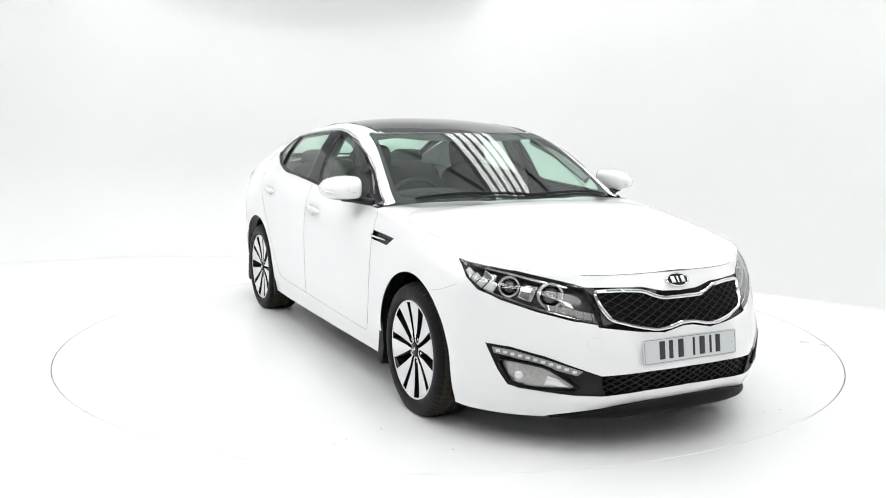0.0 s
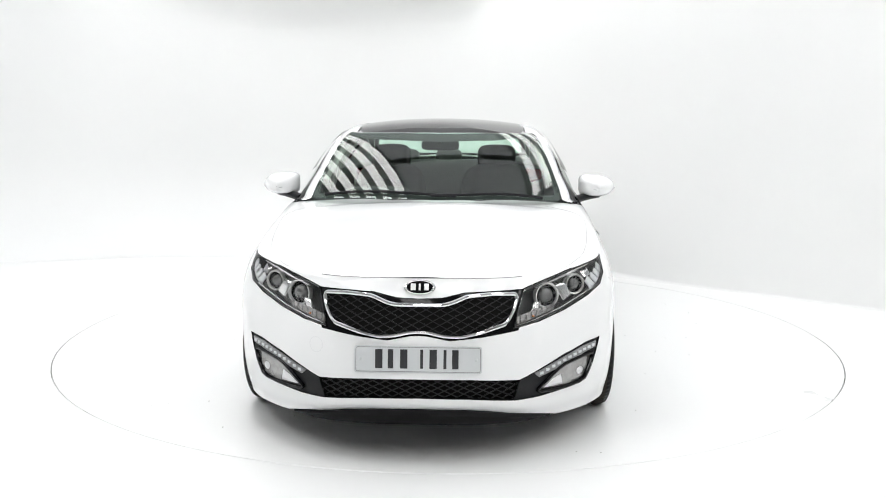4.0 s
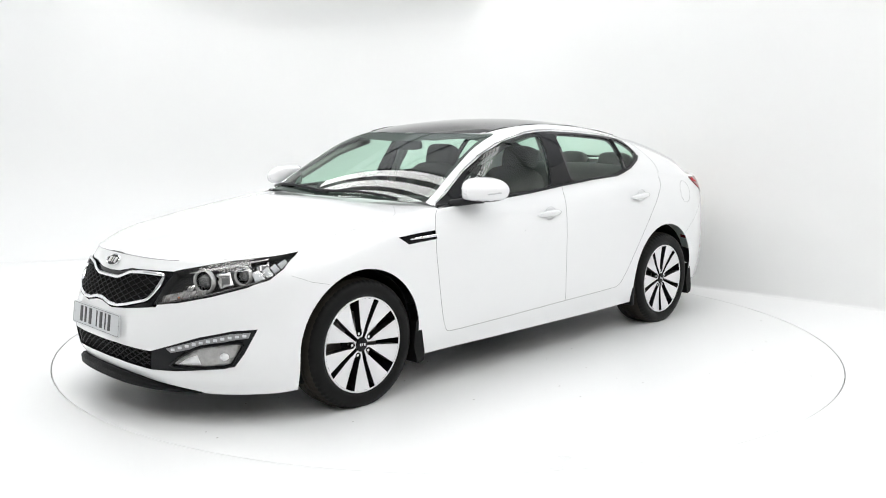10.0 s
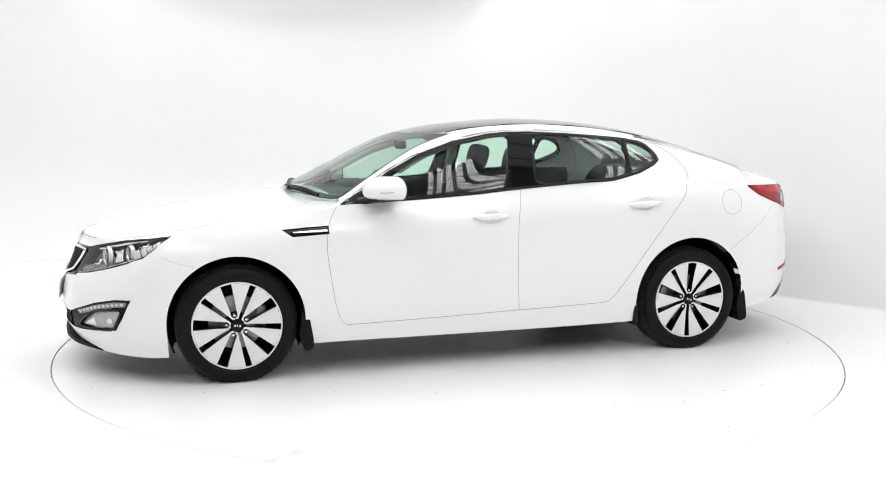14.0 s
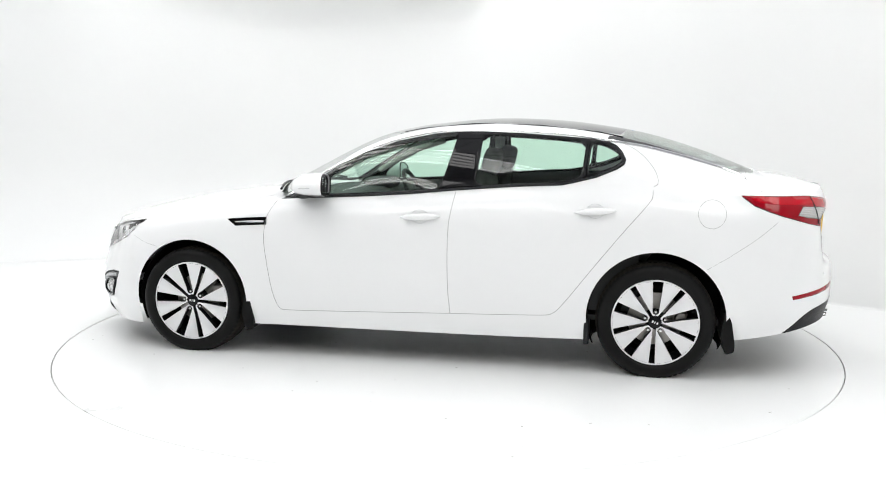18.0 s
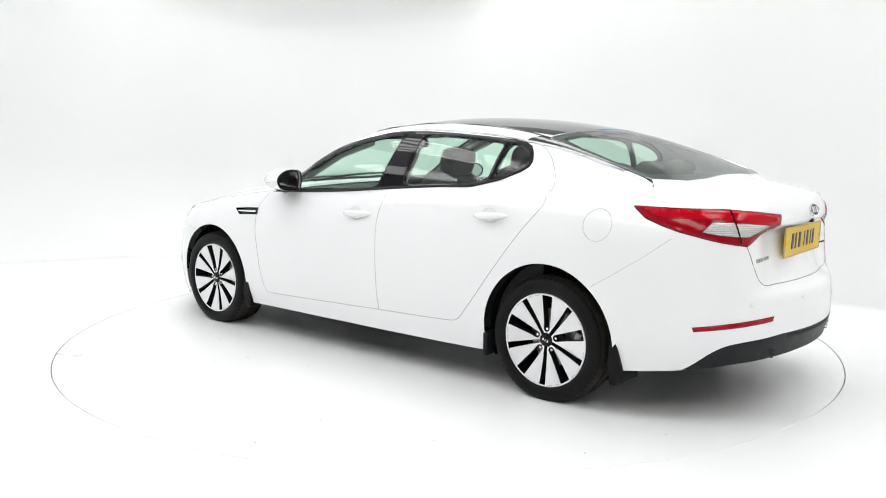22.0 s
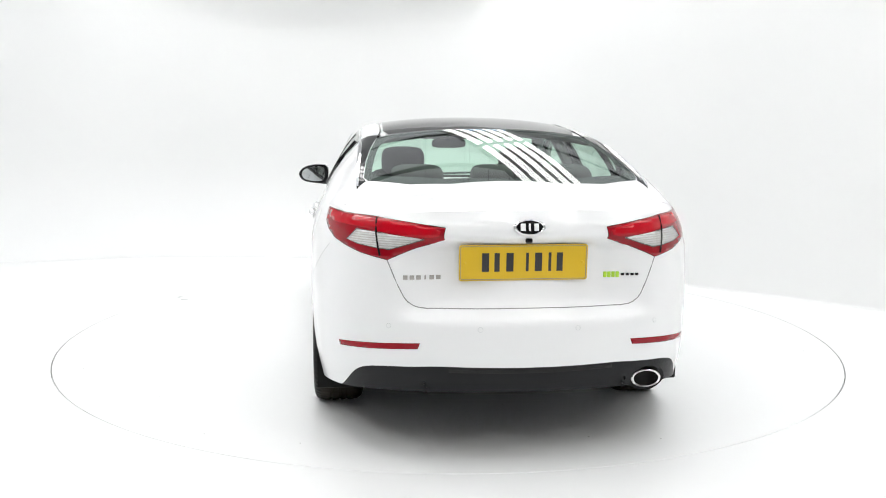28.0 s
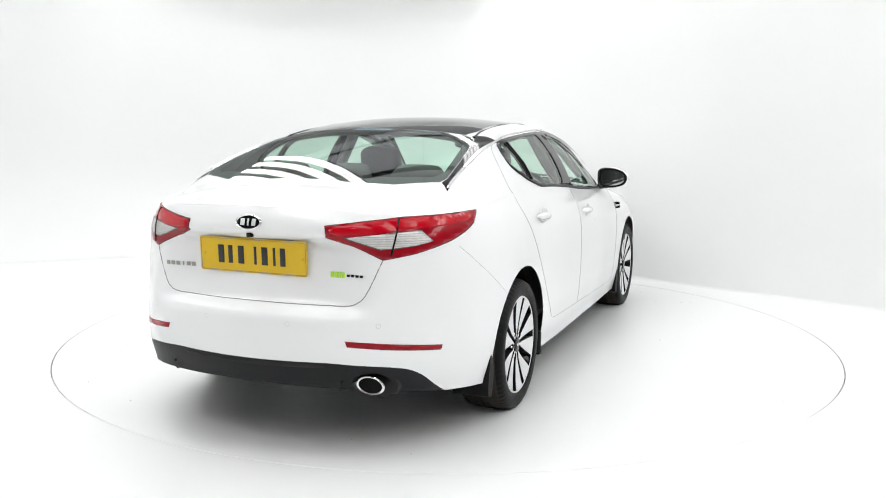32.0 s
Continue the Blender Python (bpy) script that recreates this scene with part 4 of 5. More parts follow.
def lamp_rear(car, low, s):
    phi = 135 * s
    bm = lift(low, flatten(both(TAILLIGHT, s), phi), phi)
    base = bm.copy()
    bvh = BVHTree.FromBMesh(base)
    lamp = solid(part("tail_lamp", push(shrink(bm, .002), .003), DARKRED, car, "red tail lamp wrapping round the corner"), .004)
    # brighter band along the top, clear window under it
    flat = flatten(both(TAILLIGHT, s), phi)
    mid = (sum(p[0] for p in flat) / len(flat), sum(p[1] for p in flat) / len(flat))
    band = [(-1.86, .787, 1.020), (-1.972, .761, 1.0165), (-2.2, .62, 1.0125), (-2.294, .49, .998), (-2.350, .345, .977), (-2.352, .358, .944), (-2.30, .455, .944), (-2.247, .583, .962), (-2.165, .686, .974), (-2.0, .78, .978), (-1.90, .80, .992)]
    up = lift(base, fine(flatten(both(band, s), phi), passes=1), phi, keep=True)
    solid(part("lamp_band", push(up, .0046), RED, lamp, "brighter red upper band"), .004)
    window = flatten(both(TAILCLEAR, s), phi)
    clear = lift(base, window, phi, keep=True)
    solid(part("clear_lens", push(clear, .0048), CLEAR, lamp, "clear reversing and indicator lens"), .004)
    u, v, w = view_axes(phi)
    xs, zs = [p[0] for p in window], [p[1] for p in window]
    ribs = bmesh.new()
    z = min(zs) + .005
    while z < max(zs):
        run = []
        for p in np.linspace(min(xs), max(xs), 60):
            h = bvh.ray_cast(u * float(p) + v * z + w * 6, -w) if inside((p, z), window) else (None, None)
            if h[0]:
                run.append(h[0] + h[1] * (.0052 if h[1].dot(w) > 0 else -.0052))
        if len(run) > 2:
            tube(ribs, run, .0018, 5)
        z += .0095
    part("lens_ribs", ribs, IRON, lamp, "bright ribs of the clear lens")
    pts = []
    for p, q in zip(window, window[1:] + window[:1]):
        h = bvh.ray_cast(u * p[0] + v * p[1] + w * 6, -w)
        if h[0]:
            pts.append(h[0] + h[1] * (.0055 if h[1].dot(w) > 0 else -.0055))
    part("lens_edge", tube(bmesh.new(), pts + pts[:1], .0022, 6, cap=False), LAMPGREY, lamp)
    run = []
    for t in np.linspace(0, 1, 9):
        (a, b), = flatten(both([tuple(Vector((-2.218, .608, 1.012)).lerp(Vector((-2.246, .569, .862)), t))], s), phi)
        hit, n, _, _ = bvh.ray_cast(u * a + v * b + w * 6, -w)
        if hit:
            run.append(hit + (n if n.dot(w) > 0 else -n) * .005)
    part("lamp_joint", tube(bmesh.new(), run, .0042, 8), GLOSS, lamp, "dark joint between wing and boot lamp")
    pts = []
    for (a, b), (c, d) in zip(flat, flat[1:] + flat[:1]):
        for t in np.linspace(0, 1, 7)[:-1]:
            x, y = a + (c - a) * t, b + (d - b) * t
            hit, n, _, _ = bvh.ray_cast(u * (mid[0] + (x - mid[0]) * .992) + v * (mid[1] + (y - mid[1]) * .97) + w * 6, -w)
            if hit:
                pts.append(hit)
    part("lamp_edge", tube(bmesh.new(), pts + pts[:1], .0030, 6, cap=False), GLOSS, lamp, "dark edge of the lamp")
    base.free()


def fender_vent(car, low, s):
    poly = side_view([(1.150, .831), (1.02, .842), (.892, .849), (.891, .803), (1.0, .797), (1.092, .791)], s)
    bm = lift(low, poly, 90 * s)
    ob = part("wing_vent", tub(bm, .016), GLOSS, car, "gloss black wing vent")
    bm = bmesh.new()
    tube(bm, [(1.09, .899 * s, .817), (1.0, .902 * s, .820), (.905, .903 * s, .824)], [.003, .006, .007], 8)
    part("vent_bar", bm, CHROME, ob, "chrome bar across the vent")


def mesh_panel(parent, bvh, poly, phi, depth, step, slope, r, name, label):
    """Woven lattice of thin bars behind an opening."""
    xs, zs = [p[0] for p in poly], [p[1] for p in poly]
    bm = bmesh.new()
    for sg in (1, -1):
        c = min(zs) - (max(xs) - min(xs)) * slope
        while c < max(zs) + (max(xs) - min(xs)) * slope:
            run = []
            for a in np.linspace(min(xs), max(xs), 81):
                z = c + sg * slope * (a - min(xs)) if sg > 0 else c + slope * (max(xs) - a)
                if inside((a, z), poly):
                    hit, n = at_skin(bvh, phi, a, z)
                    run.append(hit - n * depth)
                else:
                    if len(run) > 1:
                        tube(bm, run, r, 5, cap=False)
                    run = []
            if len(run) > 1:
                tube(bm, run, r, 5, cap=False)
            c += step
    return part(name, bm, MESHBLACK, parent, label)


def front_grille(car, low):
    bvh = BVHTree.FromBMesh(low)
    bm = lift(low, mirrored(GRILLE), 0)
    base = bm.copy()
    ob = part("grille", tub(bm, .006), GLOSS, car, "black radiator grille with chrome frame")
    ring = rounded(mirrored(CHROMERING), .02, 4)
    pts = []
    for a, z in ring:
        h, n = at_skin(bvh, 0, a, z)
        pts.append(h + n * .004)
    pts.append(pts[0])
    bm = bmesh.new()
    tube(bm, pts, .0085, 8, cap=False)
    part("grille_frame", bm, CHROME, ob, "chrome grille frame")
    bm = lift(base, ring, 0, keep=True)
    part("grille_back", push(bm, -.004), LINER, ob)
    mesh_panel(ob, bvh, ring, 0, .001, .030, .52, .0024, "grille_mesh", "black woven grille mesh")
    base.free()


def lower_grille(car, low):
    bvh = BVHTree.FromBMesh(low)
    bm = lift(low, mirrored(LOWGRILLE), 0)
    ob = part("lower_grille", tub(bm, .020), LINER, car, "black lower bumper grille")
    mesh_panel(ob, bvh, mirrored(LOWGRILLE), 0, .012, .028, .52, .0028, "grille_mesh", "black woven grille mesh")


def door_handle(door, whole, s, x0, x1, z0, z1):
    y = .906
    bm = bmesh.new()
    n = 14
    rows = []
    for i in range(n + 1):
        t = i / n
        x, z = x0 + (x1 - x0) * t, z0 + (z1 - z0) * t
        h = .017 * (1 - abs(2 * t - 1) ** 3) + .003
        out = .030 * (1 - abs(2 * t - 1) ** 4) + .004
        rows.append([(x, s * (y - .008 + out * (.55 + .45 * math.cos(a))), z + h * math.sin(a)) for a in np.linspace(0, 2 * math.pi, 13)[:-1]])
    bm = grid_bm(rows, True)
    bmesh.ops.recalc_face_normals(bm, faces=bm.faces)
    part("handle", bm, PAINT, door, "white pull handle")
    bm = bmesh.new()
    cx, cz = x0 * .5 + x1 * .5, z0 * .5 + z1 * .5 + .004
    lathe(bm, [(.050, .0), (.046, .002), (.020, .0012), (.0005, .001)], 28)
    bm.transform(Matrix.Translation((cx, s * .9, cz)) @ Matrix.Diagonal((1, s, .75, 1)))
    bmesh.ops.recalc_face_normals(bm, faces=bm.faces)
    part("handle_cup", bm, PAINT, door, "shallow white cup behind the handle")
    ring = [(cx + .050 * math.cos(a), s * (.9105 - .004 * abs(math.sin(a))), cz - .002 + .040 * math.sin(a)) for a in np.linspace(0, 2 * math.pi, 33)]
    part("cup_edge", tube(bmesh.new(), ring, .0016, 6, cap=False), COVEREDGE, door)


# ---- wheels ----
def build_wheel(car):
    """Wheel at the origin, outer face towards +y."""
    prof = [(.205, -.205), (.21, -.215), (.232, -.222), (.236, -.214), (.238, -.03), (.2425, .0), (.2425, .005), (.2400, .007), (.2335, .0050), (.2305, -.012), (.210, -.05), (.19, -.12), (.19, -.20)]
    bm = lathe(bmesh.new(), prof, 64)
    bmesh.ops.recalc_face_normals(bm, faces=bm.faces)
    wheel = part("wheel", bm, [GLOSS, SATIN], car, "ten-spoke alloy wheel with machined silver face")
    for p in wheel.data.polygons:
        p.material_index = 1 if p.center.y > -.001 and math.hypot(p.center.x, p.center.z) > .2340 else 0
    shape = [(.233, -.205), (.25, -.222), (.285, -.228), (.312, -.215), (.324, -.198), (.329, -.17), (.330, -.15), (.324, -.148), (.324, -.138), (.330, -.136), (.3305, -.115), (.324, -.113), (.324, -.103),
             (.3305, -.101), (.3305, -.075), (.324, -.073), (.324, -.063), (.330, -.061), (.329, -.035), (.3245, -.014), (.316, .004), (.300, .013), (.282, .017), (.264, .015), (.252, .012), (.2435, .004), (.2395, -.01)]
    ridge = {3: .003, 4: .005, 5: .004, 6: .002, 9: .003, 10: .003, 13: .003, 14: .003, 17: .002, 18: .004, 19: .005, 20: .003}
    bm = lathe(bmesh.new(), shape, 260, "y", 0, lambda i, k: -ridge.get(k, 0) * ((i + k // 8) % 4 == 0))
    bmesh.ops.recalc_face_normals(bm, faces=bm.faces)
    tyre = part("tyre", bm, [RUBBER, DUSTY], wheel, "black rubber tyre with dusty tread", sharp=60)
    for p in tyre.data.polygons:
        r = math.hypot(p.center.x, p.center.z)
        p.material_index = 1 if r > .3205 else 0
    # spokes between five wide and five narrow windows

    def half_width(k, r):
        f = (r - .05) / (.229 - .05)
        if k % 2 == 0:
            return (.0155 + .0140 * f) * math.sqrt(min(1, max(0, (r - .0425) / .012)))
        return .0085 + .0085 * f
    for k in range(10):
        a0, a1 = 2 * math.pi * k / 10, 2 * math.pi * (k + 1) / 10
        left, right = [], []
        for r in (.0370, .0425, .0432, .0445, .0470, .0505, .0545, .062, .08, .11, .15, .19, .2335):
            d0, d1 = half_width(k, r), half_width(k + 1, r)
            b0, b1 = a0 + math.asin(d0 / r), a1 - math.asin(d1 / r)
            left.append((r, b0))
            right.append((r, b1))
        bm = bmesh.new()
        top, low = [], []
        for row, dy, sink in ((top, 0, 0), (low, -.045, .004)):
            for (r, b0), (_, b1) in zip(left, right):
                y = .005 - .017 * (1 - (r / .2335) ** 2) + dy
                row.append([bm.verts.new((r * math.cos(b0 + (b1 - b0) * t), y, r * math.sin(b0 + (b1 - b0) * t))) for t in (0, .06, .5, .94, 1)])
        for row in top:
            for v in (row[0], row[-1]):
                v.co.y -= .002
        for i in range(12):
            for j in range(4):
                bm.faces.new((top[i][j], top[i][j + 1], top[i + 1][j + 1], top[i + 1][j]))
            for j in (0, 4):
                bm.faces.new((top[i][j], top[i + 1][j], low[i + 1][j], low[i][j]))
        bmesh.ops.recalc_face_normals(bm, faces=bm.faces)
        ob = part("spoke", bm, [SATIN, WHEELBLACK], wheel)
        for p in ob.data.polygons:
            p.material_index = 0 if abs(p.normal.y) > .6 else 1
    bm = lathe(bmesh.new(), [(.044, -.06), (.044, -.026), (.040, -.020), (.037, -.018), (.034, -.016)], 40)
    part("hub", bm, GLOSS, wheel)
    bm = lathe(bmesh.new(), [(.0345, -.013), (.0345, -.007), (.030, -.005), (.0004, -.003)], 32)
    part("centre_cap", bm, GLOSS, wheel, "gloss black centre cap with a pale mark")
    bm = bmesh.new()
    for x, w in ((-.014, .007), (0, .004), (.013, .008)):
        box(bm, (x, -.0022, 0), (w, .002, .013), .0005)
    part("cap_mark", bm, SATIN, wheel)
    for k in range(5):
        a = 2 * math.pi * (2 * k) / 10
        bm = lathe(bmesh.new(), [(.0095, -.03), (.0095, -.012), (.007, -.006), (.0003, -.005)], 12)
        bm.transform(Matrix.Translation((.058 * math.cos(a), -.008, .058 * math.sin(a))))
        part("wheel_nut", bm, CHROME, wheel, "chrome wheel nut")
    bm = lathe(bmesh.new(), [(.06, -.105), (.150, -.105), (.152, -.112), (.150, -.13), (.06, -.13)], 48)
    part("brake_disc", bm, IRON, wheel, "bare steel brake disc")
    bm = bmesh.new()
    box(bm, (-.128, -.10, .03), (.06, .05, .15), .015)
    part("brake_caliper", bm, IRON, wheel)
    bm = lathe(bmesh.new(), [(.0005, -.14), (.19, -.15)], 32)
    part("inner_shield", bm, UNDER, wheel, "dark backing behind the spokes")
    return wheel


def build_wheels(car):
    first = build_wheel(car)
    for k, (x, s) in enumerate(WHEELS):
        turn = {0: -4, 1: 30, 2: -20.5, 3: 2}[k]
        m = pose(x, s * (.886 if x > 0 else .885), .3150) @ pose(0, 0, 0, 0, 0, 0 if s > 0 else 180) @ pose(0, 0, 0, 0, turn, 0)
        if k == 0:
            first.matrix_basis = m
        else:
            copy_thing(first, m)
    # each tyre is pressed flat where it stands on the deck
    for ob in [o for o in car.children if o.name.startswith("wheel") and not o.name.startswith("wheel_")]:
        for tyre in [c for c in ob.children if c.name.startswith("tyre")]:
            tyre.data = tyre.data.copy()
            m = ob.matrix_basis @ tyre.matrix_basis
            back = m.inverted()
            for v in tyre.data.vertices:
                p = m @ v.co
                if p.z < .0005:
                    p.z = .0005
                    v.co = back @ p
    for x, s in WHEELS:
        bm = bmesh.new()
        rows = []
        k = .368 if x > 0 else .382
        for a in np.linspace(math.radians(-25), math.radians(205), 41):
            rows.append([(x + r * math.cos(a), s * y, max(.33 + r * math.sin(a), .17)) for r, y in ((k - .004, .845), (k + .004, .83), (k + .012, .70), (k + .002, .60), (.10, .60))])
        bm = grid_bm(rows)
        solid(part("wheel_arch_liner", bm, LINER, car, "black felt wheel arch liner"), .004)
        # mud flap behind the wheel
        side = [(-.352, .385), (-.368, .385), (-.392, .33), (-.412, .21), (-.410, .165), (-.362, .150), (-.335, .25)]
        poly = rounded([(x + a - (.020 if x < 0 else 0), b) for a, b in side], .012, 3)
        bm = prism(bmesh.new(), poly, lambda a, b, d: (a, s * (.70 + d), b), .200 if x > 0 else .178)
        part("mud_flap", bm, RUBBER, car, "dark plastic mud flap")
        if x > 0:
            continue
        bm = bmesh.new()
        box(bm, (x + .378, s * .795, .235), (.03, .20, .13), .01)
        part("arch_edge", bm, PLASTIC, car, "dark plastic arch edge ahead of the wheel")


# ---- fittings ----
def build_mirror(car, s):
    """Housing in slices from the rear glass to the rounded nose."""
    form = rounded([(-.112, .062), (-.02, .068), (.062, .050), (.103, .006), (.078, -.048), (0, -.068), (-.108, -.064)], .04, 5)
    cuts = [(.522, .93, 0), (.517, .985, 0), (.524, 1.01, 0), (.550, 1.03, 0), (.580, 1.02, .001), (.610, .96, .002), (.638, .84, .001), (.660, .68, -.004), (.674, .46, -.008), (.681, .22, -.010), (.683, .02, -.011)]

    def slices(rows):
        out = []
        for x, k, dz in rows:
            x = .505 + (x - .517) * 1.27
            sweep = .30 * max(0, x - .55)
            out.append([(x - .16 * max(0, a * k) - .06 * abs(a), s * (.955 + a * k - sweep * .25), 1.049 + b * k + dz) for a, b in form])
        bm = grid_bm(out, True)
        bmesh.ops.recalc_face_normals(bm, faces=bm.faces)
        return bm
    cap = slices(cuts[2:])
    base = cap.copy()
    bmesh.ops.delete(cap, geom=[f for f in cap.faces if f.calc_center_median().z < .994], context="FACES")
    bmesh.ops.delete(base, geom=[f for f in base.faces if f.calc_center_median().z >= .994], context="FACES")
    mir = part("door_mirror", cap, PAINT, car, "white door mirror cap with indicator strip and black back")
    part("mirror_base", base, PLASTIC, mir, "black underside of the mirror")
    part("mirror_housing", slices(cuts[:3]), GLOSS, mir, "gloss black rear housing")
    bm = bmesh.new()
    prism(bm, [(a * .93, b * .93) for a, b in form], lambda a, b, d: (.525 - d - .16 * max(0, a) - .06 * abs(a), s * (.955 + a), 1.049 + b), .001)
    part("mirror_back", bm, PLASTIC, mir)
    bm = bmesh.new()
    prism(bm, rounded([(a * .80, b * .80) for a, b in form[::2]], .004, 2), lambda a, b, d: (.504 - d - .10 * a, s * (.957 + a), 1.049 + b), .003)
    part("mirror_glass", bm, material("mirror_silver", (.55, .57, .58), .02, 1), mir, "silvered mirror glass")
    bm = bmesh.new()
    tube(bm, [(.70, .80 * s, .972), (.655, .85 * s, .983), (.615, .90 * s, .992), (.590, .95 * s, .996)], [.036, .034, .034, .030], 12, .62)
    part("mirror_arm", bm, PLASTIC, mir, "black mirror foot")
    bm = bmesh.new()
    tube(bm, [(.712, .91 * s, 1.034), (.700, .95 * s, 1.030), (.672, .99 * s, 1.030), (.625, 1.028 * s, 1.034), (.560, 1.052 * s, 1.038)], [.002, .005, .006, .006, .004], 8, .8)
    part("mirror_indicator", bm, BULB, mir, "pale indicator strip")
    return mir


def build_fittings(car, whole, cab):
    low_bvh, cab_bvh = BVHTree.FromBMesh(whole), BVHTree.FromBMesh(cab)
    for s in (1, -1):
        build_mirror(car, s)
        edge = fine_line([(-1.362, 1.03), (-1.392, 1.094), (-1.373, 1.155), (-1.325, 1.217), (-1.27, 1.264), (-1.216, 1.292), (-1.12, 1.328)])
        pts = [at_skin(cab_bvh, 90 * s, -x * s, z)[0] for x, z in edge]
        part("shut_line", tube(bmesh.new(), pts, .0014, 6), LINEGREY, car)
        # chrome line over the windows, on to the rear window's corner
        top = [(.80, .968), (.7, 1.028), (.52, 1.145), (.33, 1.243), (.12, 1.315), (-.1, 1.358), (-.24, 1.371), (-.38, 1.373), (-.6, 1.365), (-.85, 1.350), (-1.0, 1.334)]
        top = fine_line(top)
        pts = [at_skin(cab_bvh, 90 * s, -x * s, z)[0] for x, z in top]
        run = np.linspace(-1.08, -1.86, 20)
        for x in run:
            y = float(np.interp(-x, [1.08, 1.3, 1.5, 1.7, 1.86], [.652, .653, .666, .678, .684]))
            h, n = at_skin(cab_bvh, "top", float(x), y * s)
            pts.append(h + n * .002)
        bm = tube(bmesh.new(), pts, [.0045] + [.0065] * (len(top) - 1) + [.007 + .004 * math.sin(math.pi * k / 19) for k in range(20)], 8)
        part("window_chrome", bm, CHROME, car, "chrome strip over the side windows")
        # dark seal along the belt
        belt = [(.80, .958), (.6, .968), (.3, .984), (.05, .9985), (-.26, 1.028), (-.6, 1.055), (-.85, 1.068), (-.92, 1.08), (-1.05, 1.112), (-1.162, 1.160), (-1.202, 1.188)]
        pts = []
        for x, z in belt:
            h, n = at_skin(cab_bvh, 90 * s, -x * s, z + .006)
            pts.append(h + n * .002)
        bm = tube(bmesh.new(), pts, .0075, 6)
        part("belt_seal", bm, PLASTIC, car, "black seal along the window sills")
        # divider of the quarter glass
        pts = [at_skin(cab_bvh, 90 * s, -x * s, z)[0] for x, z in ((-.985, 1.115), (-.99, 1.2), (-1.0, 1.31))]
        part("window_divider", tube(bmesh.new(), pts, .011, 6), GLOSS, car)
        # wind deflector over the front glass
        strip = side_view([(.50, 1.135), (.33, 1.225), (.12, 1.298), (-.1, 1.341), (-.235, 1.354), (-.230, 1.326), (-.1, 1.313), (.12, 1.267), (.31, 1.197), (.46, 1.113)], s)
        bm = push(lift(cab, strip, 90 * s, keep=True), .016)
        ob = part("wind_deflector", bm, SMOKE, car, "smoked wind deflector over the front window")
        # roof moulding
        pts = [at_skin(cab_bvh, "top", x, y * s)[0] for x, y in ((.12, .535), (.0, .538), (-.3, .530), (-.7, .530), (-1.05, .54), (-1.19, .56))]
        part("roof_moulding", tube(bmesh.new(), pts, .006, 6), GLOSS, car, "black roof moulding")
    ring = [at_skin(low_bvh, 0, -.435 + .030 * math.cos(a), .487 + .030 * math.sin(a))[0] for a in np.linspace(0, 2 * math.pi, 29)]
    part("towing_cover_edge", tube(bmesh.new(), ring, .0005, 6, cap=False), COVEREDGE, car, "faint round edge of the towing eye cover")
    # badges, plates
    for phi, z, mat in ((0, .732, CHROME), (180, .989, CHROME)):
        h, n = at_skin(low_bvh, phi, 0, z)
        q = n.to_track_quat("Y", "Z").to_matrix().to_4x4()
        m = Matrix.Translation(h + n * .001) @ q
        bm = bmesh.new()
        lathe(bm, [(.066, 0), (.066, .005), (.060, .008), (.055, .005)], 40)
        bm.transform(m @ Matrix.Diagonal((1, 1, .50, 1)))
        badge = part("badge", bm, CHROME, car, "oval chrome-edged black badge")
        bm = lathe(bmesh.new(), [(.0005, .0045), (.057, .0045)], 40)
        bm.transform(m @ Matrix.Diagonal((1, 1, .50, 1)))
        part("badge_field", bm, GLOSS, badge)
        bm = bmesh.new()
        for x, w in ((-.028, .019), (0, .008), (.027, .021)):
            box(bm, (x, .006, 0), (w, .003, .030), .001)
        bm.transform(m)
        part("badge_mark", bm, SATIN, badge, "plain chrome bars")
    plate(car, Vector((2.352, 0, .4535)), 0, .520, .111, PLATEWHITE, "front_number_plate", "white number plate with dark bars", -7)
    plate(car, Vector((-2.364, .013, .8395)), 180, .540, .150, PLATEYELLOW, "rear_number_plate", "yellow number plate with dark bars", 2)
    # boot lettering and coloured badge as plain bars
    for y0, w, zz, hh, mat, name, lab in ((.50, .165, .775, .018, IRON, "boot_lettering", "plain silver bars of boot lettering"),):
        bm = bmesh.new()
        for k in range(6):
            yy = y0 - w * k / 6
            h, n = at_skin(low_bvh, 180, -yy, zz)
            box(bm, h + n * .002, (.004, .019 if k != 3 else .006, hh), .001, Matrix.Rotation(math.atan2(n.y, n.x), 4, "Z"))
        part(name, bm, mat, car, lab)
    for y0, y1, mat, name, hh in ((-.340, -.412, GREEN, "green_badge", .024), (-.416, -.498, GLOSS, "dark_badge", .010)):
        bm = bmesh.new()
        for k in range(4):
            yy = y0 + (y1 - y0) * (k + .5) / 4
            h, n = at_skin(low_bvh, 180, -yy, .776)
            box(bm, h + n * .002, (.004, .0145, hh), .001, Matrix.Rotation(math.atan2(n.y, n.x), 4, "Z"))
        part(name, bm, mat, car, "plain green bar badge" if mat is GREEN else "plain dark bar badge")
    for y in (.57, .203, -.203, -.57):
        h, n = at_skin(low_bvh, 180, -y, .577)
        m = Matrix.Translation(h) @ n.to_track_quat("Y", "Z").to_matrix().to_4x4()
        bm = lathe(bmesh.new(), [(.0090, -.002), (.0088, .0010), (.0003, .0014)], 20)
        bm.transform(m)
        sensor = part("parking_sensor", bm, PAINT, car, "round white parking sensor")
        bm = lathe(bmesh.new(), [(.0112, -.001), (.0108, .0006), (.0094, .0006), (.0092, -.001)], 24)
        bm.transform(m)
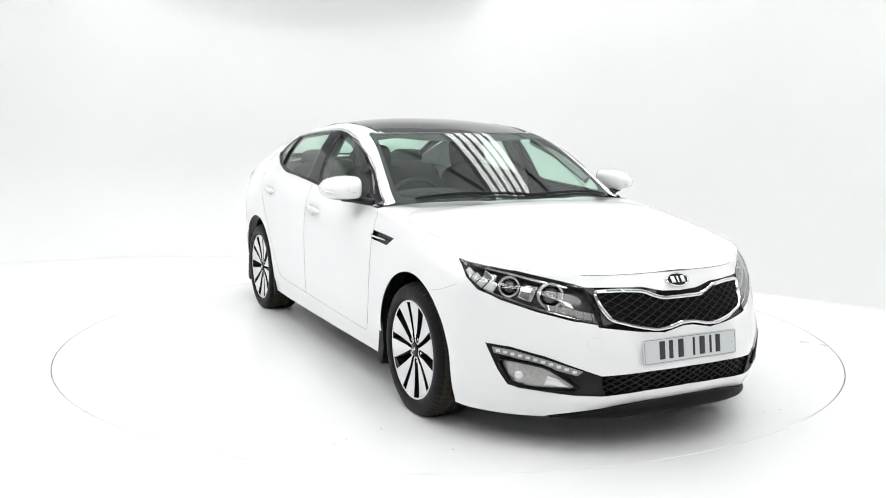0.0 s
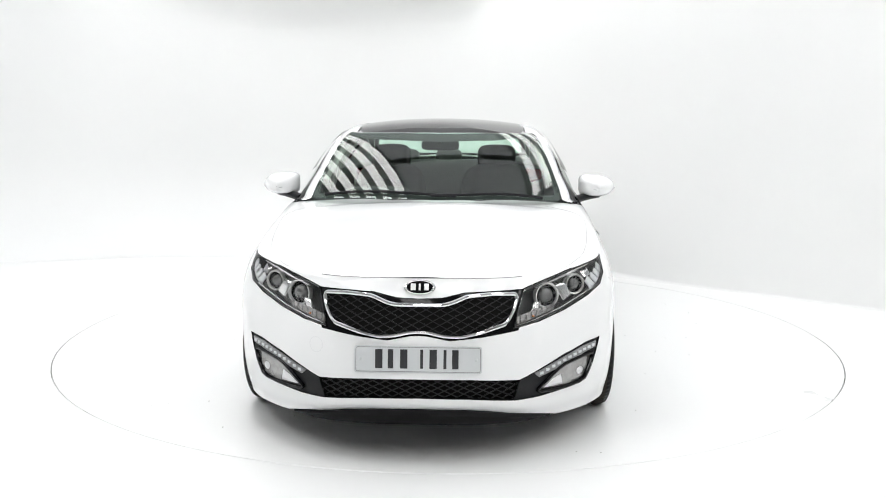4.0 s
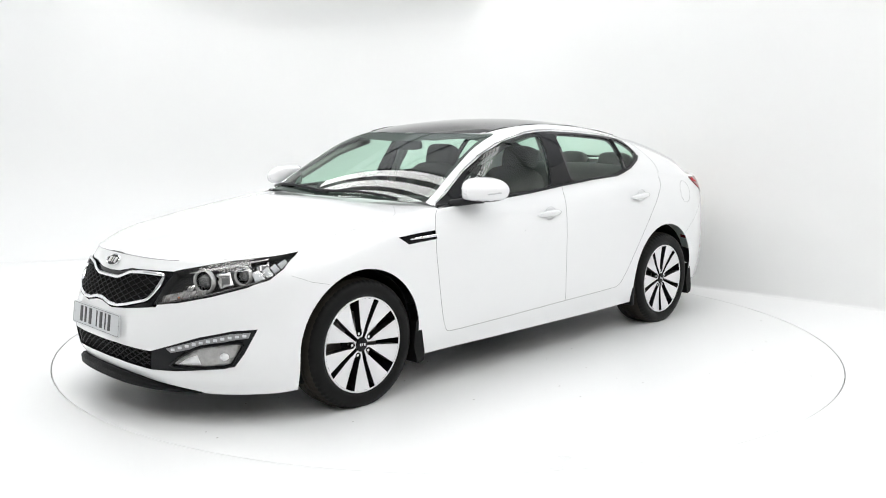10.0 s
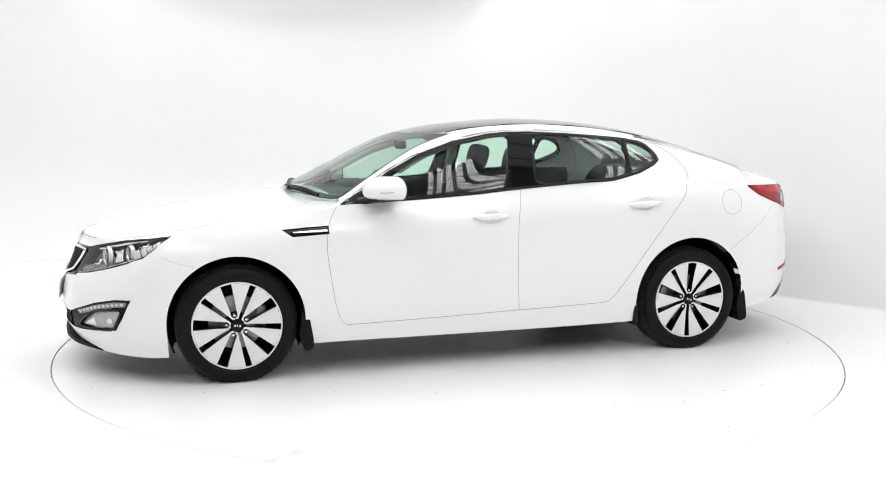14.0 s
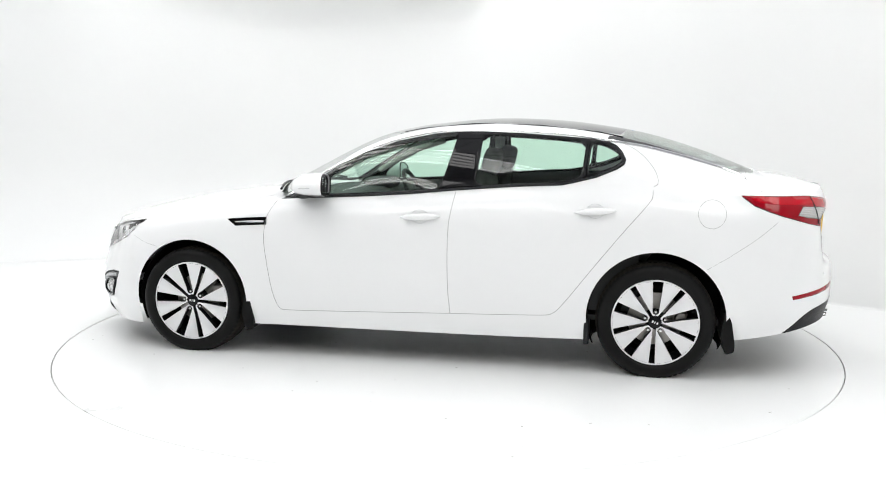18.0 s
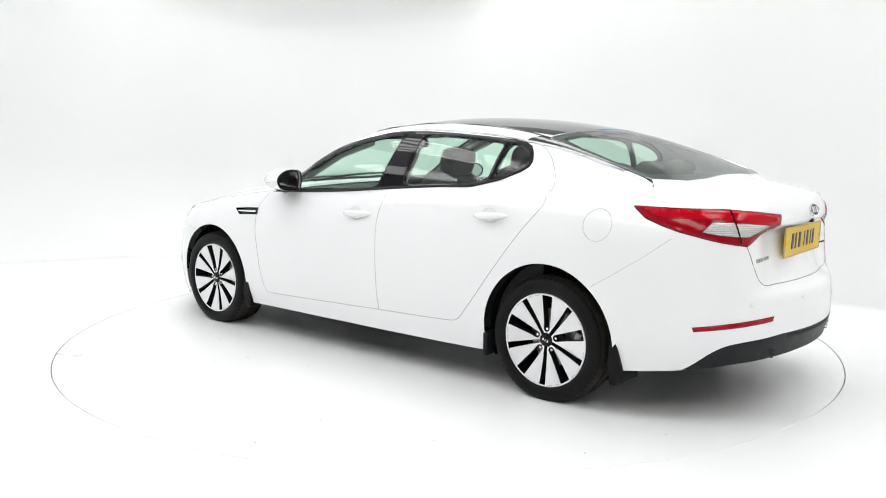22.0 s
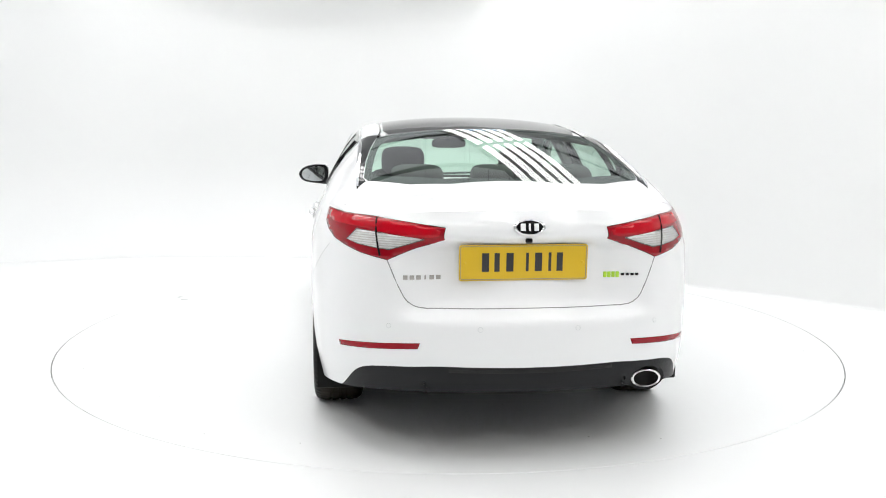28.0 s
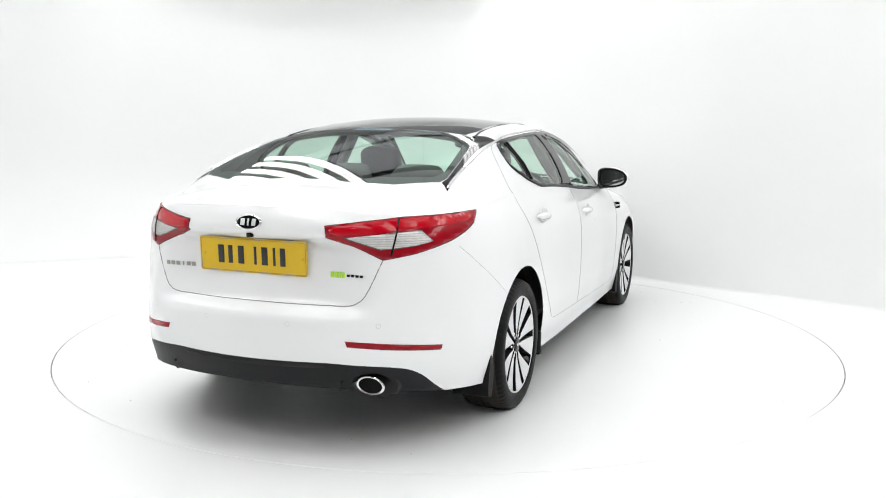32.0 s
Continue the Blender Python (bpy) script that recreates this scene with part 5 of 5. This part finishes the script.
        part("sensor_ring", bm, COVEREDGE, sensor)
    pts = [at_skin(cab_bvh, "top", -1.245 + .02 * (y / .5) ** 2, y)[0] for y in np.linspace(-.113, .112, 7)]
    bm = grid_bm([[p + Vector((d, 0, .0012 + d * .30)) for d in (0, -.011)] for p in pts])
    solid(part("blue_sticker", bm, BLUE, car, "blue strip sticker at the top of the rear window"), .001)
    # exhaust
    bm = lathe(bmesh.new(), [(.040, -.22), (.050, -.02), (.056, 0), (.059, .004), (.056, .008), (.049, .006), (.046, -.01), (.043, -.2)], 32)
    bm.transform(Matrix.Translation((-2.340, -.538, .324)) @ pose(0, 0, 0, -6, 0, 90) @ Matrix.Diagonal((1.12, 1, .70, 1)))
    part("exhaust_tip", bm, CHROME, car, "oval chrome exhaust tip")
    bm = lathe(bmesh.new(), [(.0004, 0), (.075, 0), (.080, -.04)], 24)
    bm.transform(Matrix.Translation((-2.29, -.545, .318)) @ pose(0, 0, 0, 0, 0, 90) @ Matrix.Diagonal((1.25, 1, .78, 1)))
    part("exhaust_bore", bm, UNDER, car)
    # boot handle recess over the plate, rear camera
    h, n = at_skin(low_bvh, 180, .0, .935)
    bm = bmesh.new()
    box(bm, h + Vector((-.004, 0, 0)), (.02, .028, .018), .004)
    part("rear_camera", bm, GLOSS, car, "small black reversing camera")
    # wipers
    for a, b, c in (((1.01, .12, 1.0), (.98, -.32, 1.04), (.86, -.63, 1.0)), ((.90, .60, .985), (.99, .28, 1.02), (1.01, -.02, 1.025))):
        pts = []
        for t in np.linspace(0, 1, 9):
            p = Vector(a) * (1 - t) ** 2 + Vector(b) * 2 * t * (1 - t) + Vector(c) * t * t
            h = cab_bvh.ray_cast(Vector((p.x, p.y, 3)), Vector((0, 0, -1)))[0]
            pts.append((h or p) + Vector((.008, 0, .008)))
        wip = part("wiper", tube(bmesh.new(), pts, .0085, 6), PLASTIC, car, "black windscreen wiper")
    # floor pan, sills
    bm = bmesh.new()
    box(bm, (0, 0, .235), (3.9, 1.16, .05), .02)
    box(bm, (-.02, 0, .235), (1.95, 1.66, .05), .02)
    box(bm, (1.9, 0, .215), (.5, .9, .03), .01)
    box(bm, (-2.03, 0, .31), (.40, .8, .05), .01)
    part("underbody", bm, UNDER, car, "black underbody")
    bm = tube(bmesh.new(), [(1.0, .1, .19), (0, .12, .185), (-1.2, -.2, .2), (-1.9, -.45, .25)], .035, 10)
    part("exhaust_pipe", bm, IRON, car, "dull steel exhaust pipe")


def plate(car, c, phi, w, h, mat, name, label, tilt):
    m = Matrix.Translation(c) @ Matrix.Rotation(radians(phi), 4, "Z") @ Matrix.Rotation(radians(tilt), 4, "Y")
    poly = rounded([(-w / 2, -h / 2), (w / 2, -h / 2), (w / 2, h / 2), (-w / 2, h / 2)], .012, 4)
    bm = prism(bmesh.new(), poly, lambda a, b, d: m @ Vector((d, a, b)), .005)
    ob = part(name, bm, mat, car, label, sharp=30)
    edge = rounded([(-w / 2 + .006, -h / 2 + .006), (w / 2 - .006, -h / 2 + .006), (w / 2 - .006, h / 2 - .006), (-w / 2 + .006, h / 2 - .006)], .010, 4)
    pts = [m @ Vector((.0052, a, b)) for a, b in edge]
    part("plate_border", tube(bmesh.new(), pts + pts[:1], .0013, 5, cap=False), LINEGREY, ob, "thin dark border line")
    bars = [(-.160, .030), (-.112, .022), (-.058, .030), (.015, .012), (.062, .030), (.110, .012), (.152, .026)]
    for a, bw in bars:
        bm = box(bmesh.new(), (.0055, a, .002), (.002, bw, .078), .0006)
        bm.transform(m)
        part("plate_bar", bm, INK, ob, "plain dark bar")
    for sgn in (-1, 1):
        bm = lathe(bmesh.new(), [(.0002, .0085), (.006, .0075), (.007, .005)], 12, "x")
        bm.transform(m @ Matrix.Translation((0, sgn * (w / 2 - .022), 0)))
        part("plate_screw", bm, PLATEWHITE if mat is PLATEWHITE else PLATEYELLOW, ob)


# ---- cabin ----
def cushion(bm, c, s, m=None, pw=.45):
    r = bmesh.ops.create_uvsphere(bm, u_segments=20, v_segments=12, radius=1)
    e = lambda v, p: math.copysign(abs(v) ** p, v)
    mm = Matrix.Translation(c) @ (m or Matrix())
    for v in r["verts"]:
        v.co = mm @ Vector((e(v.co.x, pw) * s[0] / 2, e(v.co.y, pw) * s[1] / 2, e(v.co.z, pw) * s[2] / 2))
    return bm


def build_cabin_fit(car):
    for y in (.37, -.37):
        bm = cushion(bmesh.new(), (.08, y, .52), (.52, .50, .20))
        seat = part("front_seat", bm, SEAT, car, "dark leather front seat with headrest")
        bm = cushion(bmesh.new(), (-.27, y, .83), (.17, .50, .62), Matrix.Rotation(radians(-18), 4, "Y"), .5)
        part("seat_back", bm, SEAT, seat)
        bm = cushion(bmesh.new(), (-.40, y, 1.18), (.11, .27, .17), Matrix.Rotation(radians(-14), 4, "Y"), .55)
        part("headrest", bm, SEAT, seat)
        bm = bmesh.new()
        for d in (-.06, .06):
            tube(bm, [(-.35, y + d, 1.05), (-.39, y + d, 1.15)], .007, 6)
        part("headrest_post", bm, CHROME, seat)
    bm = cushion(bmesh.new(), (-1.0, 0, .52), (.52, 1.34, .20), None, .35)
    bench = part("rear_seat", bm, SEAT, car, "dark leather rear bench with headrests")
    bm = cushion(bmesh.new(), (-1.38, 0, .84), (.18, 1.30, .58), Matrix.Rotation(radians(-24), 4, "Y"), .38)
    part("seat_back", bm, SEAT, bench)
    for y in (.38, 0, -.38):
        bm = cushion(bmesh.new(), (-1.50, y, 1.135), (.12, .27 if y else .22, .13), Matrix.Rotation(radians(-20), 4, "Y"), .55)
        part("headrest", bm, SEAT, bench)
    rows = []
    for y in np.linspace(-.74, .74, 13):
        rows.append([(x - .10 * (y / .74) ** 2, y, z) for x, z in ((.93, .93), (.80, .975), (.62, .985), (.46, .97), (.40, .92), (.42, .82), (.50, .60), (.52, .40))])
    part("dashboard", grid_bm(rows), TRIM, car, "black dashboard")
    bm = cushion(bmesh.new(), (.52, -.37, .985), (.22, .40, .09), None, .6)
    part("dial_hood", bm, TRIM, car, "hood over the dials")
    bm = bmesh.new()
    r = .185
    tube(bm, [(r * .0, r * math.cos(a), r * math.sin(a)) for a in np.linspace(0, 2 * math.pi, 33)], .016, 8, cap=False)
    box(bm, (-.01, 0, -.005), (.05, .15, .10), .02)
    for a in (0, math.pi, -math.pi / 2):
        tube(bm, [(0, .05 * math.cos(a), .05 * math.sin(a)), (0, r * math.cos(a), r * math.sin(a))], .014, 6)
    bm.transform(Matrix.Translation((.27, -.37, .905)) @ Matrix.Rotation(radians(24), 4, "Y"))
    part("steering_wheel", bm, TRIM, car, "black steering wheel")
    bm = bmesh.new()
    box(bm, (.02, 0, .50), (.95, .22, .26), .03)
    part("centre_console", bm, TRIM, car)
    for s in (1, -1):
        rows = [[(x, s * y, z) for x in np.linspace(.85, -1.30, 20)] for y, z in ((.80, .93), (.79, .985), (.775, .93), (.76, .70), (.78, .35))]
        g = np.array(rows)
        yb, zb = shoulder(g[0, :, 0])
        g[0, :, 2], g[1, :, 2], g[2, :, 2] = zb - .02, zb + .003, zb - .05
        g[0, :, 1], g[1, :, 1], g[2, :, 1] = s * (yb - .012), s * (yb - .04), s * (yb - .06)
        part("door_card", grid_bm(g), TRIM, car, "black inner door panel")
        bm = tube(bmesh.new(), [(.62, s * .68, 1.06), (.35, s * .63, 1.21), (.1, s * .60, 1.29)], .022, 8)
        part("inner_pillar", bm, HEADLINE, car, "pale inner pillar trim")
        bm = tube(bmesh.new(), [(-.27, s * .79, .98), (-.30, s * .70, 1.18), (-.31, s * .61, 1.34)], .035, 8)
        part("inner_pillar", bm, HEADLINE, car, "pale inner pillar trim")
    g = canopy(.10, -1.22, 20)
    keep = g[:, (np.abs(g[10, :, 1]) < .60) & (g[10, :, 2] > 1.3)] - [0, 0, .035]
    part("headlining", grid_bm(keep), HEADLINE, car, "pale headlining")
    rows = [[(x, y, z + .03 * (1 - (y / .7) ** 2)) for y in np.linspace(-.64, .64, 9)] for x, z in ((-1.46, 1.03), (-1.7, 1.05), (-1.93, 1.06))]
    part("parcel_shelf", grid_bm(rows), TRIM, car, "black parcel shelf")
    bm = cushion(bmesh.new(), (.27, 0, 1.275), (.04, .24, .065), Matrix.Rotation(radians(10), 4, "Y"), .5)
    tube(bm, [(.30, 0, 1.29), (.33, 0, 1.335)], .012, 6)
    part("rear_view_mirror", bm, TRIM, car, "black rear-view mirror")
    bm = bmesh.new()
    box(bm, (-.3, 0, .30), (2.9, 1.5, .03))
    part("cabin_floor", bm, TRIM, car)


def motions():
    for t_ob, dx, dy in ((CAR, 1, 1), (TABLE, 0, 0)):
        rows = []
        for t, a in TURN:
            h = -62.99 + a
            c, s = math.cos(radians(h)), math.sin(radians(h))
            rows.append((t, pose((.053 * c + .041 * s) * dx, (.053 * s - .041 * c) * dy, 0, 0, 0, h)))
        walk(t_ob, rows)


# degrees by which the turntable has turned
TURN = [(0, 0), (2, -14.37), (4, -28.86), (6.5, -46.78), (8, -57.48), (10, -71.71), (12, -85.88), (14, -99.94), (16.5, -117.47), (18, -128.04), (20, -142.27), (22, -156.59),
        (24, -170.94), (26.5, -189.02), (28, -199.91), (30, -214.42), (32, -228.94)]

build_room()
build_lights()
TABLE = build_turntable()
CAR, WHOLE, CABIN = build_car()
build_wheels(CAR)
build_fittings(CAR, WHOLE, CABIN)
build_cabin_fit(CAR)
WHOLE.free()
CABIN.free()
motions()
